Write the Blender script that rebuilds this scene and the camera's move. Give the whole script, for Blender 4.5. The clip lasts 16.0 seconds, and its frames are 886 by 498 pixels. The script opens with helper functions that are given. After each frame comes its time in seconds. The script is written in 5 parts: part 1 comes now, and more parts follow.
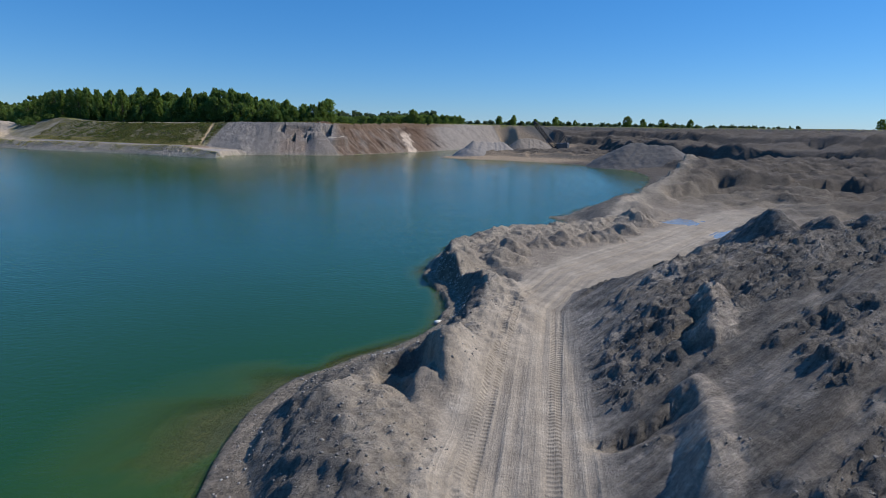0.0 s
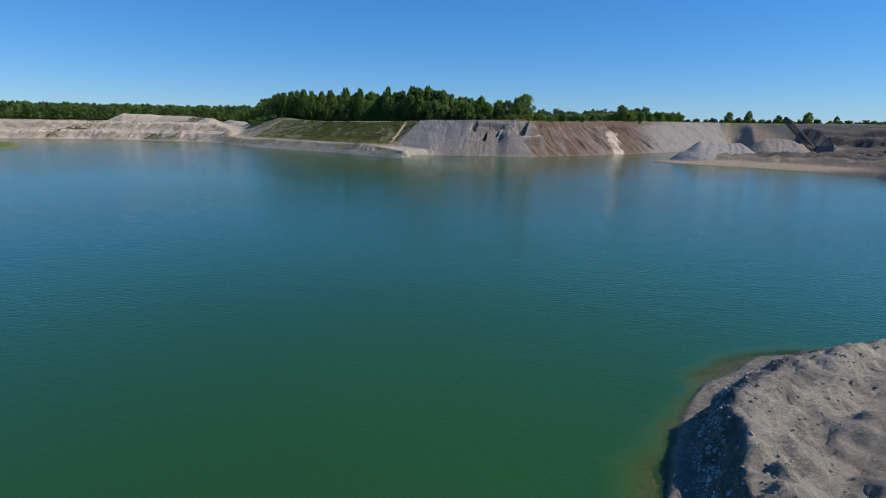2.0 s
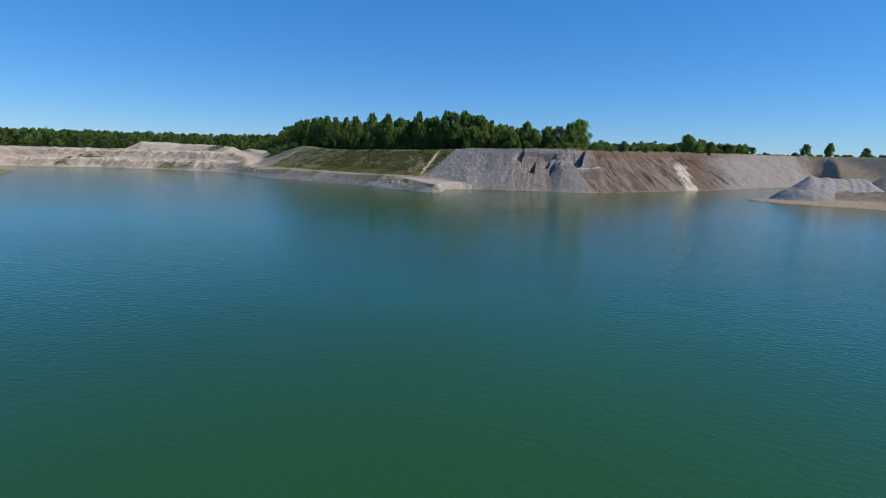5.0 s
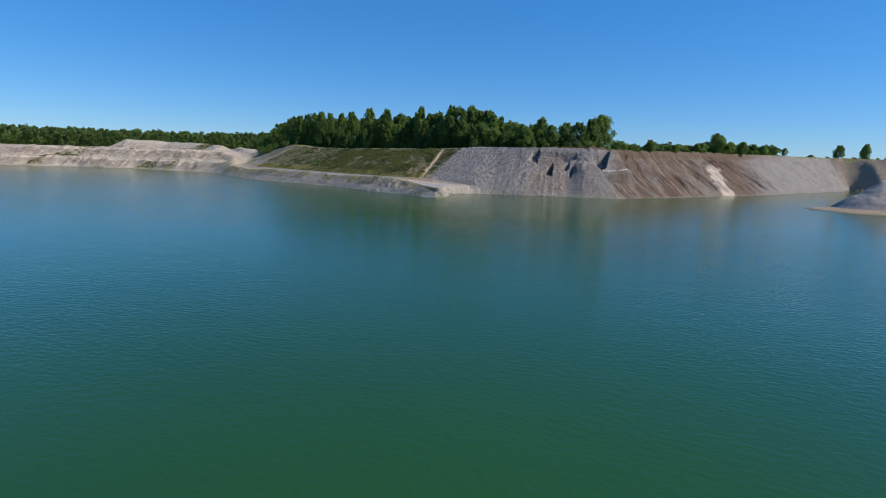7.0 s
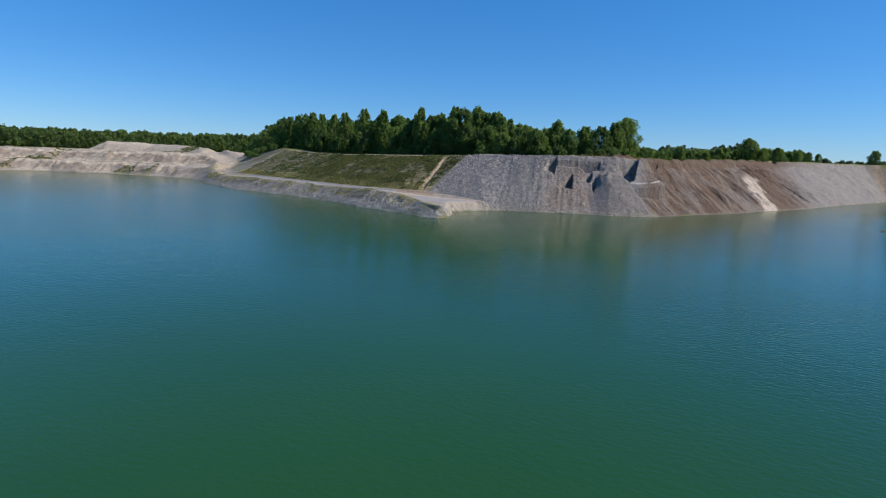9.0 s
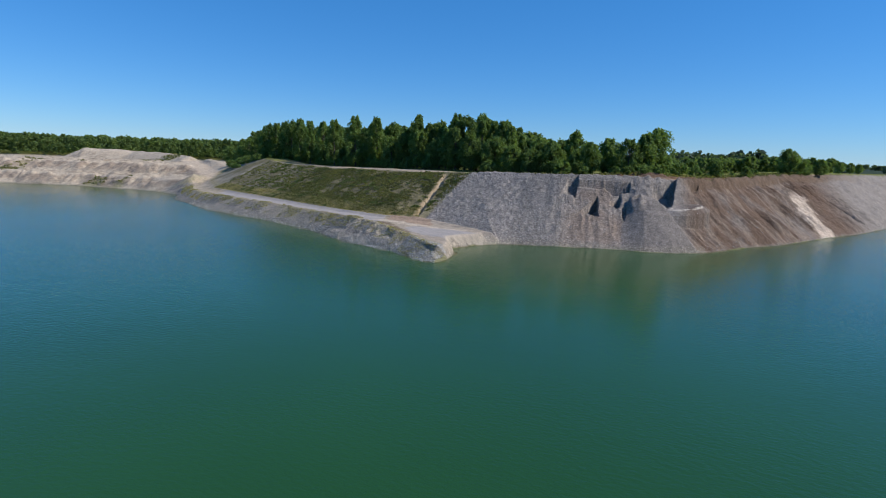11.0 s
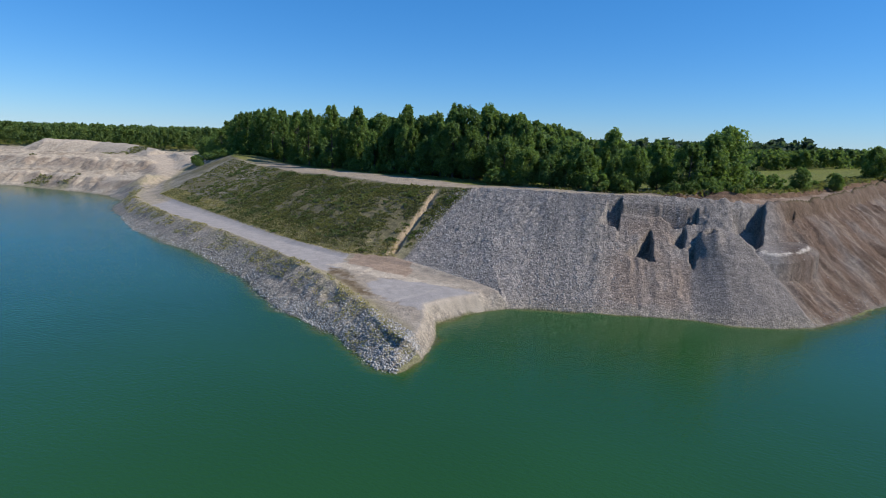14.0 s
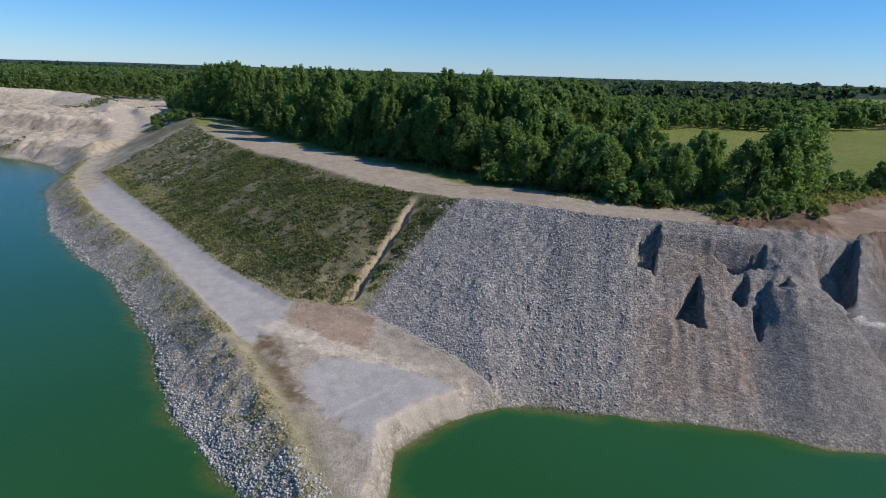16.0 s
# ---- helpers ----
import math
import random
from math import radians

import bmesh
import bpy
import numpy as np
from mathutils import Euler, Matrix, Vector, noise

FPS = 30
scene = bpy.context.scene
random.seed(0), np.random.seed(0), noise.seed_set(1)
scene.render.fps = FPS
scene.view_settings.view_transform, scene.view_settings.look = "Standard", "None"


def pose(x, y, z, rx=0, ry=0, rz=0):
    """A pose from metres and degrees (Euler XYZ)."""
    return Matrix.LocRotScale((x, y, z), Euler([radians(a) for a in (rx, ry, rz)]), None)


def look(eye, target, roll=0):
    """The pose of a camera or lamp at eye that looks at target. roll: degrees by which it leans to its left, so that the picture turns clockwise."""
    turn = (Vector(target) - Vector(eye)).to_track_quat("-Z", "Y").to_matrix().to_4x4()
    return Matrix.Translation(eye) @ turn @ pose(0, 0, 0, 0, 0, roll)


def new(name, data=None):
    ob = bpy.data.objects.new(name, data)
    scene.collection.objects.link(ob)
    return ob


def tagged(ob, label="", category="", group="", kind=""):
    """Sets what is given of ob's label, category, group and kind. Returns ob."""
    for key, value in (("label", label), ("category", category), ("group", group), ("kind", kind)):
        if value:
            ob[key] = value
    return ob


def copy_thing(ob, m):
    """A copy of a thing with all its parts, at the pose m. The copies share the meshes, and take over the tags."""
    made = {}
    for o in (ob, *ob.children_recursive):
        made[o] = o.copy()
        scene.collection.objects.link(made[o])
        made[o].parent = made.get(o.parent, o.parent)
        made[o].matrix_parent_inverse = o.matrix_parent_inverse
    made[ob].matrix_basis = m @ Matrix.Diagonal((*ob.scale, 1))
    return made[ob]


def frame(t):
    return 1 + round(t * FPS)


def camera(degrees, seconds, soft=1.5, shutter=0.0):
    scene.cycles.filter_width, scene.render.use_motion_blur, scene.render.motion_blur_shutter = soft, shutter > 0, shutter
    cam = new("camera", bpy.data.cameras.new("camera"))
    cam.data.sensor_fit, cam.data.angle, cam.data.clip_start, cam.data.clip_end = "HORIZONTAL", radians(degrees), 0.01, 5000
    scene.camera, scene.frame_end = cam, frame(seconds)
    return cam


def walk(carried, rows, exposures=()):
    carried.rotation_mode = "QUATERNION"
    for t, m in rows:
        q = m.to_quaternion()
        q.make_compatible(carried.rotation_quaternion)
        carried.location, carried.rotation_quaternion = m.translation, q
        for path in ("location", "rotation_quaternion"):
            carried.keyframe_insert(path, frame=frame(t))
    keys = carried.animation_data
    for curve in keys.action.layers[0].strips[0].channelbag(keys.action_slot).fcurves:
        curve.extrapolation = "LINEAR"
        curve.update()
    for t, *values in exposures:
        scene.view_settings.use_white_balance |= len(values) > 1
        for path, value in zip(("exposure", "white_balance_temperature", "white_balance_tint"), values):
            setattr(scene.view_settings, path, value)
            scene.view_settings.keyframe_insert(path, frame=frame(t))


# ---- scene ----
cam = camera(78.5, 16.0, soft=1.0)
PATH = [
    (0, (3.87, -8.28, 12.69), (6.416, 11.080, 8.381), 1.07),
    (0.5, (5.24, -0.61, 12.64), (6.157, 18.896, 8.292), 1.01),
    (1, (5.86, 6.83, 12.57), (5.181, 26.329, 8.191), 1.04),
    (1.5, (5.72, 14.40, 12.30), (2.942, 33.713, 7.894), 0.99),
    (2, (4.89, 22.25, 11.76), (0.443, 41.244, 7.342), 0.92),
    (2.5, (3.28, 29.56, 11.26), (-1.658, 48.431, 6.867), 1.06),
    (3, (1.32, 36.24, 10.89), (-3.888, 55.096, 6.744), 1.12),
    (3.5, (-0.54, 42.34, 10.65), (-5.952, 61.215, 6.860), 1.25),
    (4, (-2.76, 48.25, 10.43), (-8.276, 67.170, 6.995), 1.30),
    (6.5, (-12.61, 77.90, 9.65), (-18.301, 96.800, 6.417), 1.63),
    (7, (-14.69, 83.77, 9.57), (-20.370, 102.667, 6.342), 1.70),
    (7.5, (-16.61, 89.46, 9.76), (-22.302, 108.356, 6.532), 1.72),
    (8, (-18.37, 95.24, 10.28), (-24.069, 114.135, 7.026), 1.87),
    (8.5, (-20.25, 101.03, 11.10), (-25.966, 119.920, 7.868), 1.89),
    (9, (-22.04, 106.77, 12.20), (-27.769, 125.658, 8.972), 1.91),
    (9.5, (-24.07, 112.79, 13.34), (-29.779, 131.687, 10.144), 1.98),
    (12, (-31.73, 144.16, 19.00), (-37.690, 162.966, 15.711), 1.88),
    (12.5, (-32.99, 150.64, 19.89), (-39.031, 169.411, 16.557), 1.91),
    (13, (-34.50, 157.10, 20.60), (-40.572, 175.858, 17.246), 1.89),
    (13.5, (-35.86, 163.46, 21.42), (-41.962, 182.180, 17.882), 1.88),
    (14, (-37.11, 169.99, 22.57), (-43.241, 188.626, 18.677), 1.85),
    (14.5, (-38.43, 176.28, 24.24), (-44.545, 194.782, 19.719), 1.82),
    (15, (-39.75, 182.56, 26.48), (-45.842, 200.939, 21.476), 1.91),
    (15.5, (-40.91, 189.11, 28.99), (-46.983, 207.334, 23.407), 1.93),
    (16, (-42.12, 195.75, 31.60), (-48.161, 213.770, 25.370), 1.88),
]
walk(cam, [(t, look(eye, target, roll)) for t, eye, target, roll in PATH],
     exposures=[(0, -0.06), (1.5, -0.02), (3, 0.06), (9.5, 0.08), (12, 0.1), (16, 0.13)])

# ---- daylight ----
SUN_TO = Vector((0.97, 0.14, 0.90)).normalized()
world = bpy.data.worlds.new("sky")
scene.world = world
world.use_nodes = True
wn, wl = world.node_tree.nodes, world.node_tree.links
wn.clear()
sky = wn.new("ShaderNodeTexSky")
sky.sky_type, sky.sun_disc = "NISHITA", False
sky.sun_elevation = math.asin(SUN_TO.z)
sky.sun_rotation = math.atan2(SUN_TO.x, SUN_TO.y)
sky.altitude, sky.air_density, sky.dust_density, sky.ozone_density = 0.0, 1.0, 0.0, 5.0
bg = wn.new("ShaderNodeBackground")
bg.inputs["Strength"].default_value = 0.096
wout = wn.new("ShaderNodeOutputWorld")
deep = wn.new("ShaderNodeHueSaturation")
deep.inputs["Saturation"].default_value = 1.13
clear = wn.new("ShaderNodeMix")
clear.data_type, clear.blend_type = "RGBA", "MULTIPLY"
clear.inputs[0].default_value, clear.inputs[7].default_value = 1.0, (0.735, 0.92, 1.17, 1.0)
wl.new(sky.outputs["Color"], clear.inputs[6])
haze = wn.new("ShaderNodeMix")
haze.data_type, haze.blend_type = "RGBA", "MIX"
haze.inputs[0].default_value, haze.inputs[7].default_value = 0.25, (1.5, 4.1, 8.8, 1.0)
wl.new(clear.outputs[2], haze.inputs[6])
wl.new(haze.outputs[2], deep.inputs["Color"])
wl.new(deep.outputs["Color"], bg.inputs["Color"])
wl.new(bg.outputs["Background"], wout.inputs["Surface"])
sun_data = bpy.data.lights.new("sun", "SUN")
sun_data.energy, sun_data.angle, sun_data.color = 4.8, radians(0.53), (1.0, 0.945, 0.875)
sun = new("sun", sun_data)
sun.matrix_world = look((60, 60, 300), Vector((60, 60, 300)) - SUN_TO)


# ---- materials ----
def material(name):
    m = bpy.data.materials.new(name)
    m.use_nodes = True
    nt = m.node_tree
    nt.nodes.clear()
    out = nt.nodes.new("ShaderNodeOutputMaterial")
    bsdf = nt.nodes.new("ShaderNodeBsdfPrincipled")
    nt.links.new(bsdf.outputs[0], out.inputs[0])
    return m, nt, bsdf


def node(nt, kind, **values):
    n = nt.nodes.new(kind)
    for key, value in values.items():
        if key in n.inputs:
            n.inputs[key].default_value = value
    return n


def coords(nt):
    return nt.nodes.new("ShaderNodeNewGeometry").outputs["Position"]


def noise_tex(nt, scale, detail=4.0, rough=0.6, where=None):
    n = node(nt, "ShaderNodeTexNoise", Scale=scale, Detail=detail, Roughness=rough)
    nt.links.new(where or coords(nt), n.inputs["Vector"])
    return n.outputs["Fac"]


def ramp(nt, fac, stops):
    r = nt.nodes.new("ShaderNodeValToRGB")
    while len(r.color_ramp.elements) < len(stops):
        r.color_ramp.elements.new(0.5)
    for e, (at, c) in zip(r.color_ramp.elements, stops):
        e.position, e.color = at, (*c, 1) if len(c) == 3 else c
    nt.links.new(fac, r.inputs[0])
    return r.outputs[0]


def mix(nt, a, b, fac, mode="MIX"):
    m = nt.nodes.new("ShaderNodeMix")
    m.data_type, m.blend_type = "RGBA", mode
    for v, i in ((fac, 0), (a, 6), (b, 7)):
        if isinstance(v, (int, float)):
            m.inputs[i].default_value = v
        elif isinstance(v, tuple):
            m.inputs[i].default_value = (*v, 1)
        else:
            nt.links.new(v, m.inputs[i])
    return m.outputs[2]


def calc(nt, op, a, b=0.0, clamp=False):
    m = nt.nodes.new("ShaderNodeMath")
    m.operation, m.use_clamp = op, clamp
    for v, i in ((a, 0), (b, 1)):
        if isinstance(v, (int, float)):
            m.inputs[i].default_value = v
        else:
            nt.links.new(v, m.inputs[i])
    return m.outputs[0]


def attr(nt, name, out="Fac"):
    a = nt.nodes.new("ShaderNodeAttribute")
    a.attribute_name = name
    return a.outputs[out]


def bumped(nt, bsdf, height, strength=0.5, distance=0.1):
    b = node(nt, "ShaderNodeBump", Strength=strength, Distance=distance)
    nt.links.new(height, b.inputs["Height"])
    nt.links.new(b.outputs[0], bsdf.inputs["Normal"])


def ground_material():
    """Bare earth: a painted tone by area, with grit, pebbles, clods, wheel streaks and tyre treads."""
    m, nt, b = material("pit_ground")
    link = nt.links.new
    tone = attr(nt, "soil", "Color")
    road, stony, across, along = attr(nt, "road"), attr(nt, "stony"), attr(nt, "across"), attr(nt, "along")
    patch = noise_tex(nt, 0.9, 8, 0.68)
    grit = noise_tex(nt, 8.0, 6, 0.75)
    c = mix(nt, tone, ramp(nt, patch, [(0.3, (0.74, 0.74, 0.75)), (0.7, (1.22, 1.21, 1.19))]), calc(nt, "SUBTRACT", 1.0, calc(nt, "MULTIPLY", calc(nt, "MAXIMUM", road, attr(nt, "flat")), 0.6)), "MULTIPLY")
    c = mix(nt, c, ramp(nt, grit, [(0.32, (0.66, 0.66, 0.67)), (0.68, (1.3, 1.29, 1.27))]), 0.8, "MULTIPLY")
    vor = node(nt, "ShaderNodeTexVoronoi", Scale=4.2)
    link(coords(nt), vor.inputs["Vector"])
    sep = nt.nodes.new("ShaderNodeSeparateColor")
    link(vor.outputs["Color"], sep.inputs[0])
    stones = ramp(nt, sep.outputs[0], [(0.0, (0.64, 0.64, 0.64)), (0.6, (1.0, 1.0, 1.0)), (1.0, (1.5, 1.48, 1.45))])
    c = mix(nt, c, mix(nt, c, stones, 1.0, "MULTIPLY"), stony)
    lane = nt.nodes.new("ShaderNodeCombineXYZ")
    link(calc(nt, "MULTIPLY", across, 3.2), lane.inputs[0])
    link(calc(nt, "MULTIPLY", along, 0.05), lane.inputs[1])
    streak = noise_tex(nt, 1.0, 6, 0.7, lane.outputs[0])
    c = mix(nt, c, mix(nt, c, ramp(nt, streak, [(0.3, (0.76, 0.745, 0.72)), (0.72, (1.17, 1.16, 1.14))]), 1.0, "MULTIPLY"), road)
    bite = calc(nt, "SINE", calc(nt, "MULTIPLY", along, 25.0))
    treads = None
    for at, swing in ((-1.55, 0.4), (-0.7, 2.4), (1.25, 0.4), (1.85, 0.9)):
        path = calc(nt, "ADD", at, calc(nt, "MULTIPLY", calc(nt, "SINE", calc(nt, "ADD", calc(nt, "MULTIPLY", along, 0.06), swing)), 0.35))
        off = calc(nt, "ABSOLUTE", calc(nt, "SUBTRACT", across, path))
        band = calc(nt, "MULTIPLY", calc(nt, "SUBTRACT", 0.17, off, True), 14.0, True)
        treads = band if treads is None else calc(nt, "MAXIMUM", treads, band)
    treads = calc(nt, "MULTIPLY", treads, road)
    treads = calc(nt, "MULTIPLY", treads, calc(nt, "MULTIPLY", calc(nt, "SUBTRACT", 62.0, along), 0.06, True))
    marks = calc(nt, "MULTIPLY", treads, calc(nt, "MULTIPLY", calc(nt, "ADD", bite, 1.0), 0.5))
    c = mix(nt, c, mix(nt, c, (0.66, 0.64, 0.62), 1.0, "MULTIPLY"), calc(nt, "MULTIPLY", marks, 0.45))
    c = mix(nt, c, (1.02, 0.985, 0.935), 1.0, "MULTIPLY")
    heap = attr(nt, "heap")
    turn = node(nt, "ShaderNodeMapping")
    turn.inputs["Rotation"].default_value = (0, 0, -0.363)
    link(coords(nt), turn.inputs["Vector"])
    pull = node(nt, "ShaderNodeMapping")
    pull.inputs["Scale"].default_value = (0.22, 2.6, 0.6)
    link(turn.outputs[0], pull.inputs["Vector"])
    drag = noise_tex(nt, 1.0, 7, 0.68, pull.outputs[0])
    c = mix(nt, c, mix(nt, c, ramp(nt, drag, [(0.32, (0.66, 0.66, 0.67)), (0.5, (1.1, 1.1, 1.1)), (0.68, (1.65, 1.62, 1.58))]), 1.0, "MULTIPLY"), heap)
    link(c, b.inputs["Base Color"])
    wet = attr(nt, "wet")
    link(calc(nt, "SUBTRACT", 0.94, calc(nt, "MULTIPLY", wet, 0.6)), b.inputs["Roughness"])
    b.inputs["Specular IOR Level"].default_value = 0.2
    calm = calc(nt, "SUBTRACT", 1.0, calc(nt, "MULTIPLY", calc(nt, "MAXIMUM", road, attr(nt, "flat")), 0.75))
    rough = calc(nt, "SUBTRACT", noise_tex(nt, 4.0, 9, 0.78), 0.5)
    h = calc(nt, "MULTIPLY", calc(nt, "ADD", calc(nt, "MULTIPLY", calc(nt, "SUBTRACT", patch, 0.5), 0.9), calc(nt, "MULTIPLY", rough, 0.6)), calm)
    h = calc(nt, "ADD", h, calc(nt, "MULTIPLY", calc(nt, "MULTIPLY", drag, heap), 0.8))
    h = calc(nt, "ADD", h, calc(nt, "MULTIPLY", calc(nt, "SUBTRACT", 1.0, vor.outputs["Distance"]), calc(nt, "MULTIPLY", stony, 0.4)))
    h = calc(nt, "ADD", h, calc(nt, "MULTIPLY", calc(nt, "MULTIPLY", streak, road), 0.35))
    h = calc(nt, "SUBTRACT", h, calc(nt, "MULTIPLY", marks, 0.14))
    bumped(nt, b, h, 0.85, 0.32)
    return m


def water_material():
    """Milky green quarry water: silt gives the body colour, small ripples the gloss, clear over the shallows."""
    m, nt, b = material("quarry_water")
    link = nt.links.new
    shallow = attr(nt, "shallow")
    patch = noise_tex(nt, 0.02, 3, 0.5)
    body = ramp(nt, patch, [(0.35, (0.0135, 0.058, 0.0120)), (0.65, (0.0165, 0.070, 0.0150))])
    body = mix(nt, body, (0.075, 0.12, 0.02), calc(nt, "MULTIPLY", shallow, 0.8))
    link(body, b.inputs["Base Color"])
    b.inputs["IOR"].default_value = 1.333
    b.inputs["Roughness"].default_value = 0.11
    link(calc(nt, "SUBTRACT", 1.0, calc(nt, "MULTIPLY", calc(nt, "MULTIPLY", shallow, shallow), 0.75)), b.inputs["Alpha"])
    tc = node(nt, "ShaderNodeMapping")
    tc.inputs["Scale"].default_value = (1.0, 1.9, 1.0)
    tc.inputs["Rotation"].default_value = (0, 0, 0.5)
    link(coords(nt), tc.inputs["Vector"])
    fine = noise_tex(nt, 1.7, 3, 0.55, tc.outputs[0])
    wide = noise_tex(nt, 0.25, 3, 0.5, tc.outputs[0])
    calm = ramp(nt, noise_tex(nt, 0.012, 3, 0.5), [(0.35, (0.35, 0.35, 0.35)), (0.65, (1, 1, 1))])
    h = calc(nt, "MULTIPLY", calc(nt, "ADD", fine, calc(nt, "MULTIPLY", wide, 0.6)), calm)
    bumped(nt, b, h, 0.19, 0.25)
    return m


def foliage_material(name, dark, light, rough=0.6):
    m, nt, b = material(name)
    link = nt.links.new
    geo = nt.nodes.new("ShaderNodeNewGeometry")
    info = nt.nodes.new("ShaderNodeObjectInfo")
    r = calc(nt, "ADD", calc(nt, "MULTIPLY", geo.outputs["Random Per Island"], 0.7), calc(nt, "MULTIPLY", info.outputs["Random"], 0.3))
    c = ramp(nt, r, [(0.0, dark), (1.0, light)])
    patch = ramp(nt, noise_tex(nt, 0.13, 3, 0.5), [(0.3, (0.75, 0.8, 0.8)), (0.7, (1.25, 1.2, 1.0))])
    c = mix(nt, c, patch, 1.0, "MULTIPLY")
    link(c, b.inputs["Base Color"])
    b.inputs["Roughness"].default_value = rough
    b.inputs["Specular IOR Level"].default_value = 0.12
    tr = nt.nodes.new("ShaderNodeBsdfTranslucent")
    link(mix(nt, c, (1.5, 1.5, 0.75), 1.0, "MULTIPLY"), tr.inputs["Color"])
    add = node(nt, "ShaderNodeMixShader", Fac=0.48)
    link(b.outputs[0], add.inputs[1])
    link(tr.outputs[0], add.inputs[2])
    outn = next(n for n in nt.nodes if n.type == "OUTPUT_MATERIAL")
    link(add.outputs[0], outn.inputs[0])
    return m


def stone_material(name, dark, light, per_object=False):
    m, nt, b = material(name)
    if per_object:
        r = nt.nodes.new("ShaderNodeObjectInfo").outputs["Random"]
    else:
        r = nt.nodes.new("ShaderNodeNewGeometry").outputs["Random Per Island"]
    c = ramp(nt, r, [(0.0, dark), (1.0, light)])
    c = mix(nt, c, ramp(nt, noise_tex(nt, 5, 5, 0.7), [(0.3, (0.7, 0.7, 0.7)), (0.7, (1.2, 1.2, 1.18))]), 1.0, "MULTIPLY")
    nt.links.new(c, b.inputs["Base Color"])
    b.inputs["Roughness"].default_value = 0.9
    bumped(nt, b, noise_tex(nt, 9, 5, 0.7), 0.5, 0.05)
    return m


def plain_material(name, dark, light, scale=3.0, rough=0.6, metal=0.0):
    m, nt, b = material(name)
    nt.links.new(ramp(nt, noise_tex(nt, scale, 5, 0.65), [(0.3, dark), (0.7, light)]), b.inputs["Base Color"])
    b.inputs["Roughness"].default_value, b.inputs["Metallic"].default_value = rough, metal
    bumped(nt, b, noise_tex(nt, scale * 4, 4, 0.6), 0.3, 0.03)
    return m


GROUND = ground_material()
WATER = water_material()
LEAF = foliage_material("leaf_green", (0.066, 0.112, 0.042), (0.200, 0.285, 0.100))
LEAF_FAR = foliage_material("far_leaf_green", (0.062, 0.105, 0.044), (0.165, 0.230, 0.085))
# distance haze put into the leaf colour: bluer and duller than LEAF_FAR
HAZED_LEAF = foliage_material("hazed_leaf_green", (0.044, 0.074, 0.058), (0.090, 0.125, 0.088))
SHRUB = foliage_material("shrub_green", (0.060, 0.085, 0.036), (0.135, 0.165, 0.070), 0.7)
WEED = foliage_material("weed_green", (0.085, 0.095, 0.042), (0.205, 0.205, 0.095), 0.8)
DRY = foliage_material("dry_grass", (0.22, 0.20, 0.115), (0.42, 0.375, 0.245), 0.85)
BARK = plain_material("bark", (0.05, 0.04, 0.03), (0.13, 0.11, 0.09), 6, 0.9)
STONE = stone_material("grey_stone", (0.175, 0.161, 0.15), (0.40, 0.372, 0.347))
RIPRAP = stone_material("pale_riprap", (0.24, 0.223, 0.203), (0.47, 0.445, 0.41))
CLOD = stone_material("grey_clod", (0.12, 0.112, 0.104), (0.27, 0.25, 0.23))
STONE_ONE = stone_material("grey_boulder", (0.24, 0.225, 0.208), (0.45, 0.425, 0.395), True)
WHITE_ROCK = stone_material("white_rock", (0.68, 0.66, 0.62), (0.75, 0.73, 0.7), True)
IRON = plain_material("weathered_iron", (0.03, 0.03, 0.032), (0.09, 0.08, 0.075), 4, 0.6, 0.3)
IRON_BLUE = plain_material("weathered_paint", (0.05, 0.055, 0.06), (0.12, 0.12, 0.12), 3, 0.5)
PUDDLE = plain_material("muddy_water", (0.22, 0.20, 0.18), (0.28, 0.255, 0.23), 0.6, 0.12)
GLASS_DARK = plain_material("cab_glass", (0.02, 0.025, 0.03), (0.03, 0.035, 0.04), 2, 0.08)

# ---- the lie of the land ----
SHORE_EAST = [(-30, -90), (-12, -30), (-4, -6), (-2.3, 6), (-2.3, 11), (-1.9, 14.8), (-0.3, 18.2), (1.6, 19.3), (3.3, 20.8), (5.6, 22.2),
              (7.9, 25.2), (8.9, 28.6), (8.9, 33), (8.1, 37.5), (8.9, 41.5), (11.5, 48), (15.2, 52.3), (20, 54), (27, 56.3), (30.7, 62),
              (31.8, 65.5), (29.8, 70.4), (33.5, 71.5), (41, 81.5), (48.5, 86.5), (55.5, 94), (66, 111), (76, 127), (86, 146), (90.5, 162),
              (90, 180), (84, 198), (72, 212), (58, 224), (46, 229), (39, 235), (34.5, 244.5), (37, 250), (60, 268), (95, 290), (120, 340), (125, 400)]
SHORE_CLIFF = [(108, 425), (95, 397), (75, 368), (55, 338), (40, 315), (25, 296), (8, 272.5), (-1.5, 263), (-6.7, 255.8), (-11, 250.7), (-16.6, 247.7),
               (-22, 246.6), (-26.7, 247.2), (-34, 245.6), (-42, 244.2), (-47.5, 243.4), (-51, 241.5)]
SHORE_WEST = [(-55.6, 237), (-58.2, 231.7), (-56.3, 226.5), (-55.4, 220.5), (-56.7, 216.2), (-59.1, 216.5), (-63, 219.4), (-67.5, 223.3), (-73.7, 225.9),
              (-81.4, 230), (-86, 233.5), (-93.6, 240), (-111.5, 251), (-126.6, 257.2), (-145, 266), (-165, 280), (-180, 290), (-186, 297), (-194, 306),
              (-210, 314), (-223, 317), (-245, 318.5), (-265, 320), (-300, 312), (-335, 292), (-345, 265), (-300, 255), (-262, 240), (-221, 205),
              (-213, 190), (-225, 160), (-220, 60), (-150, -90)]
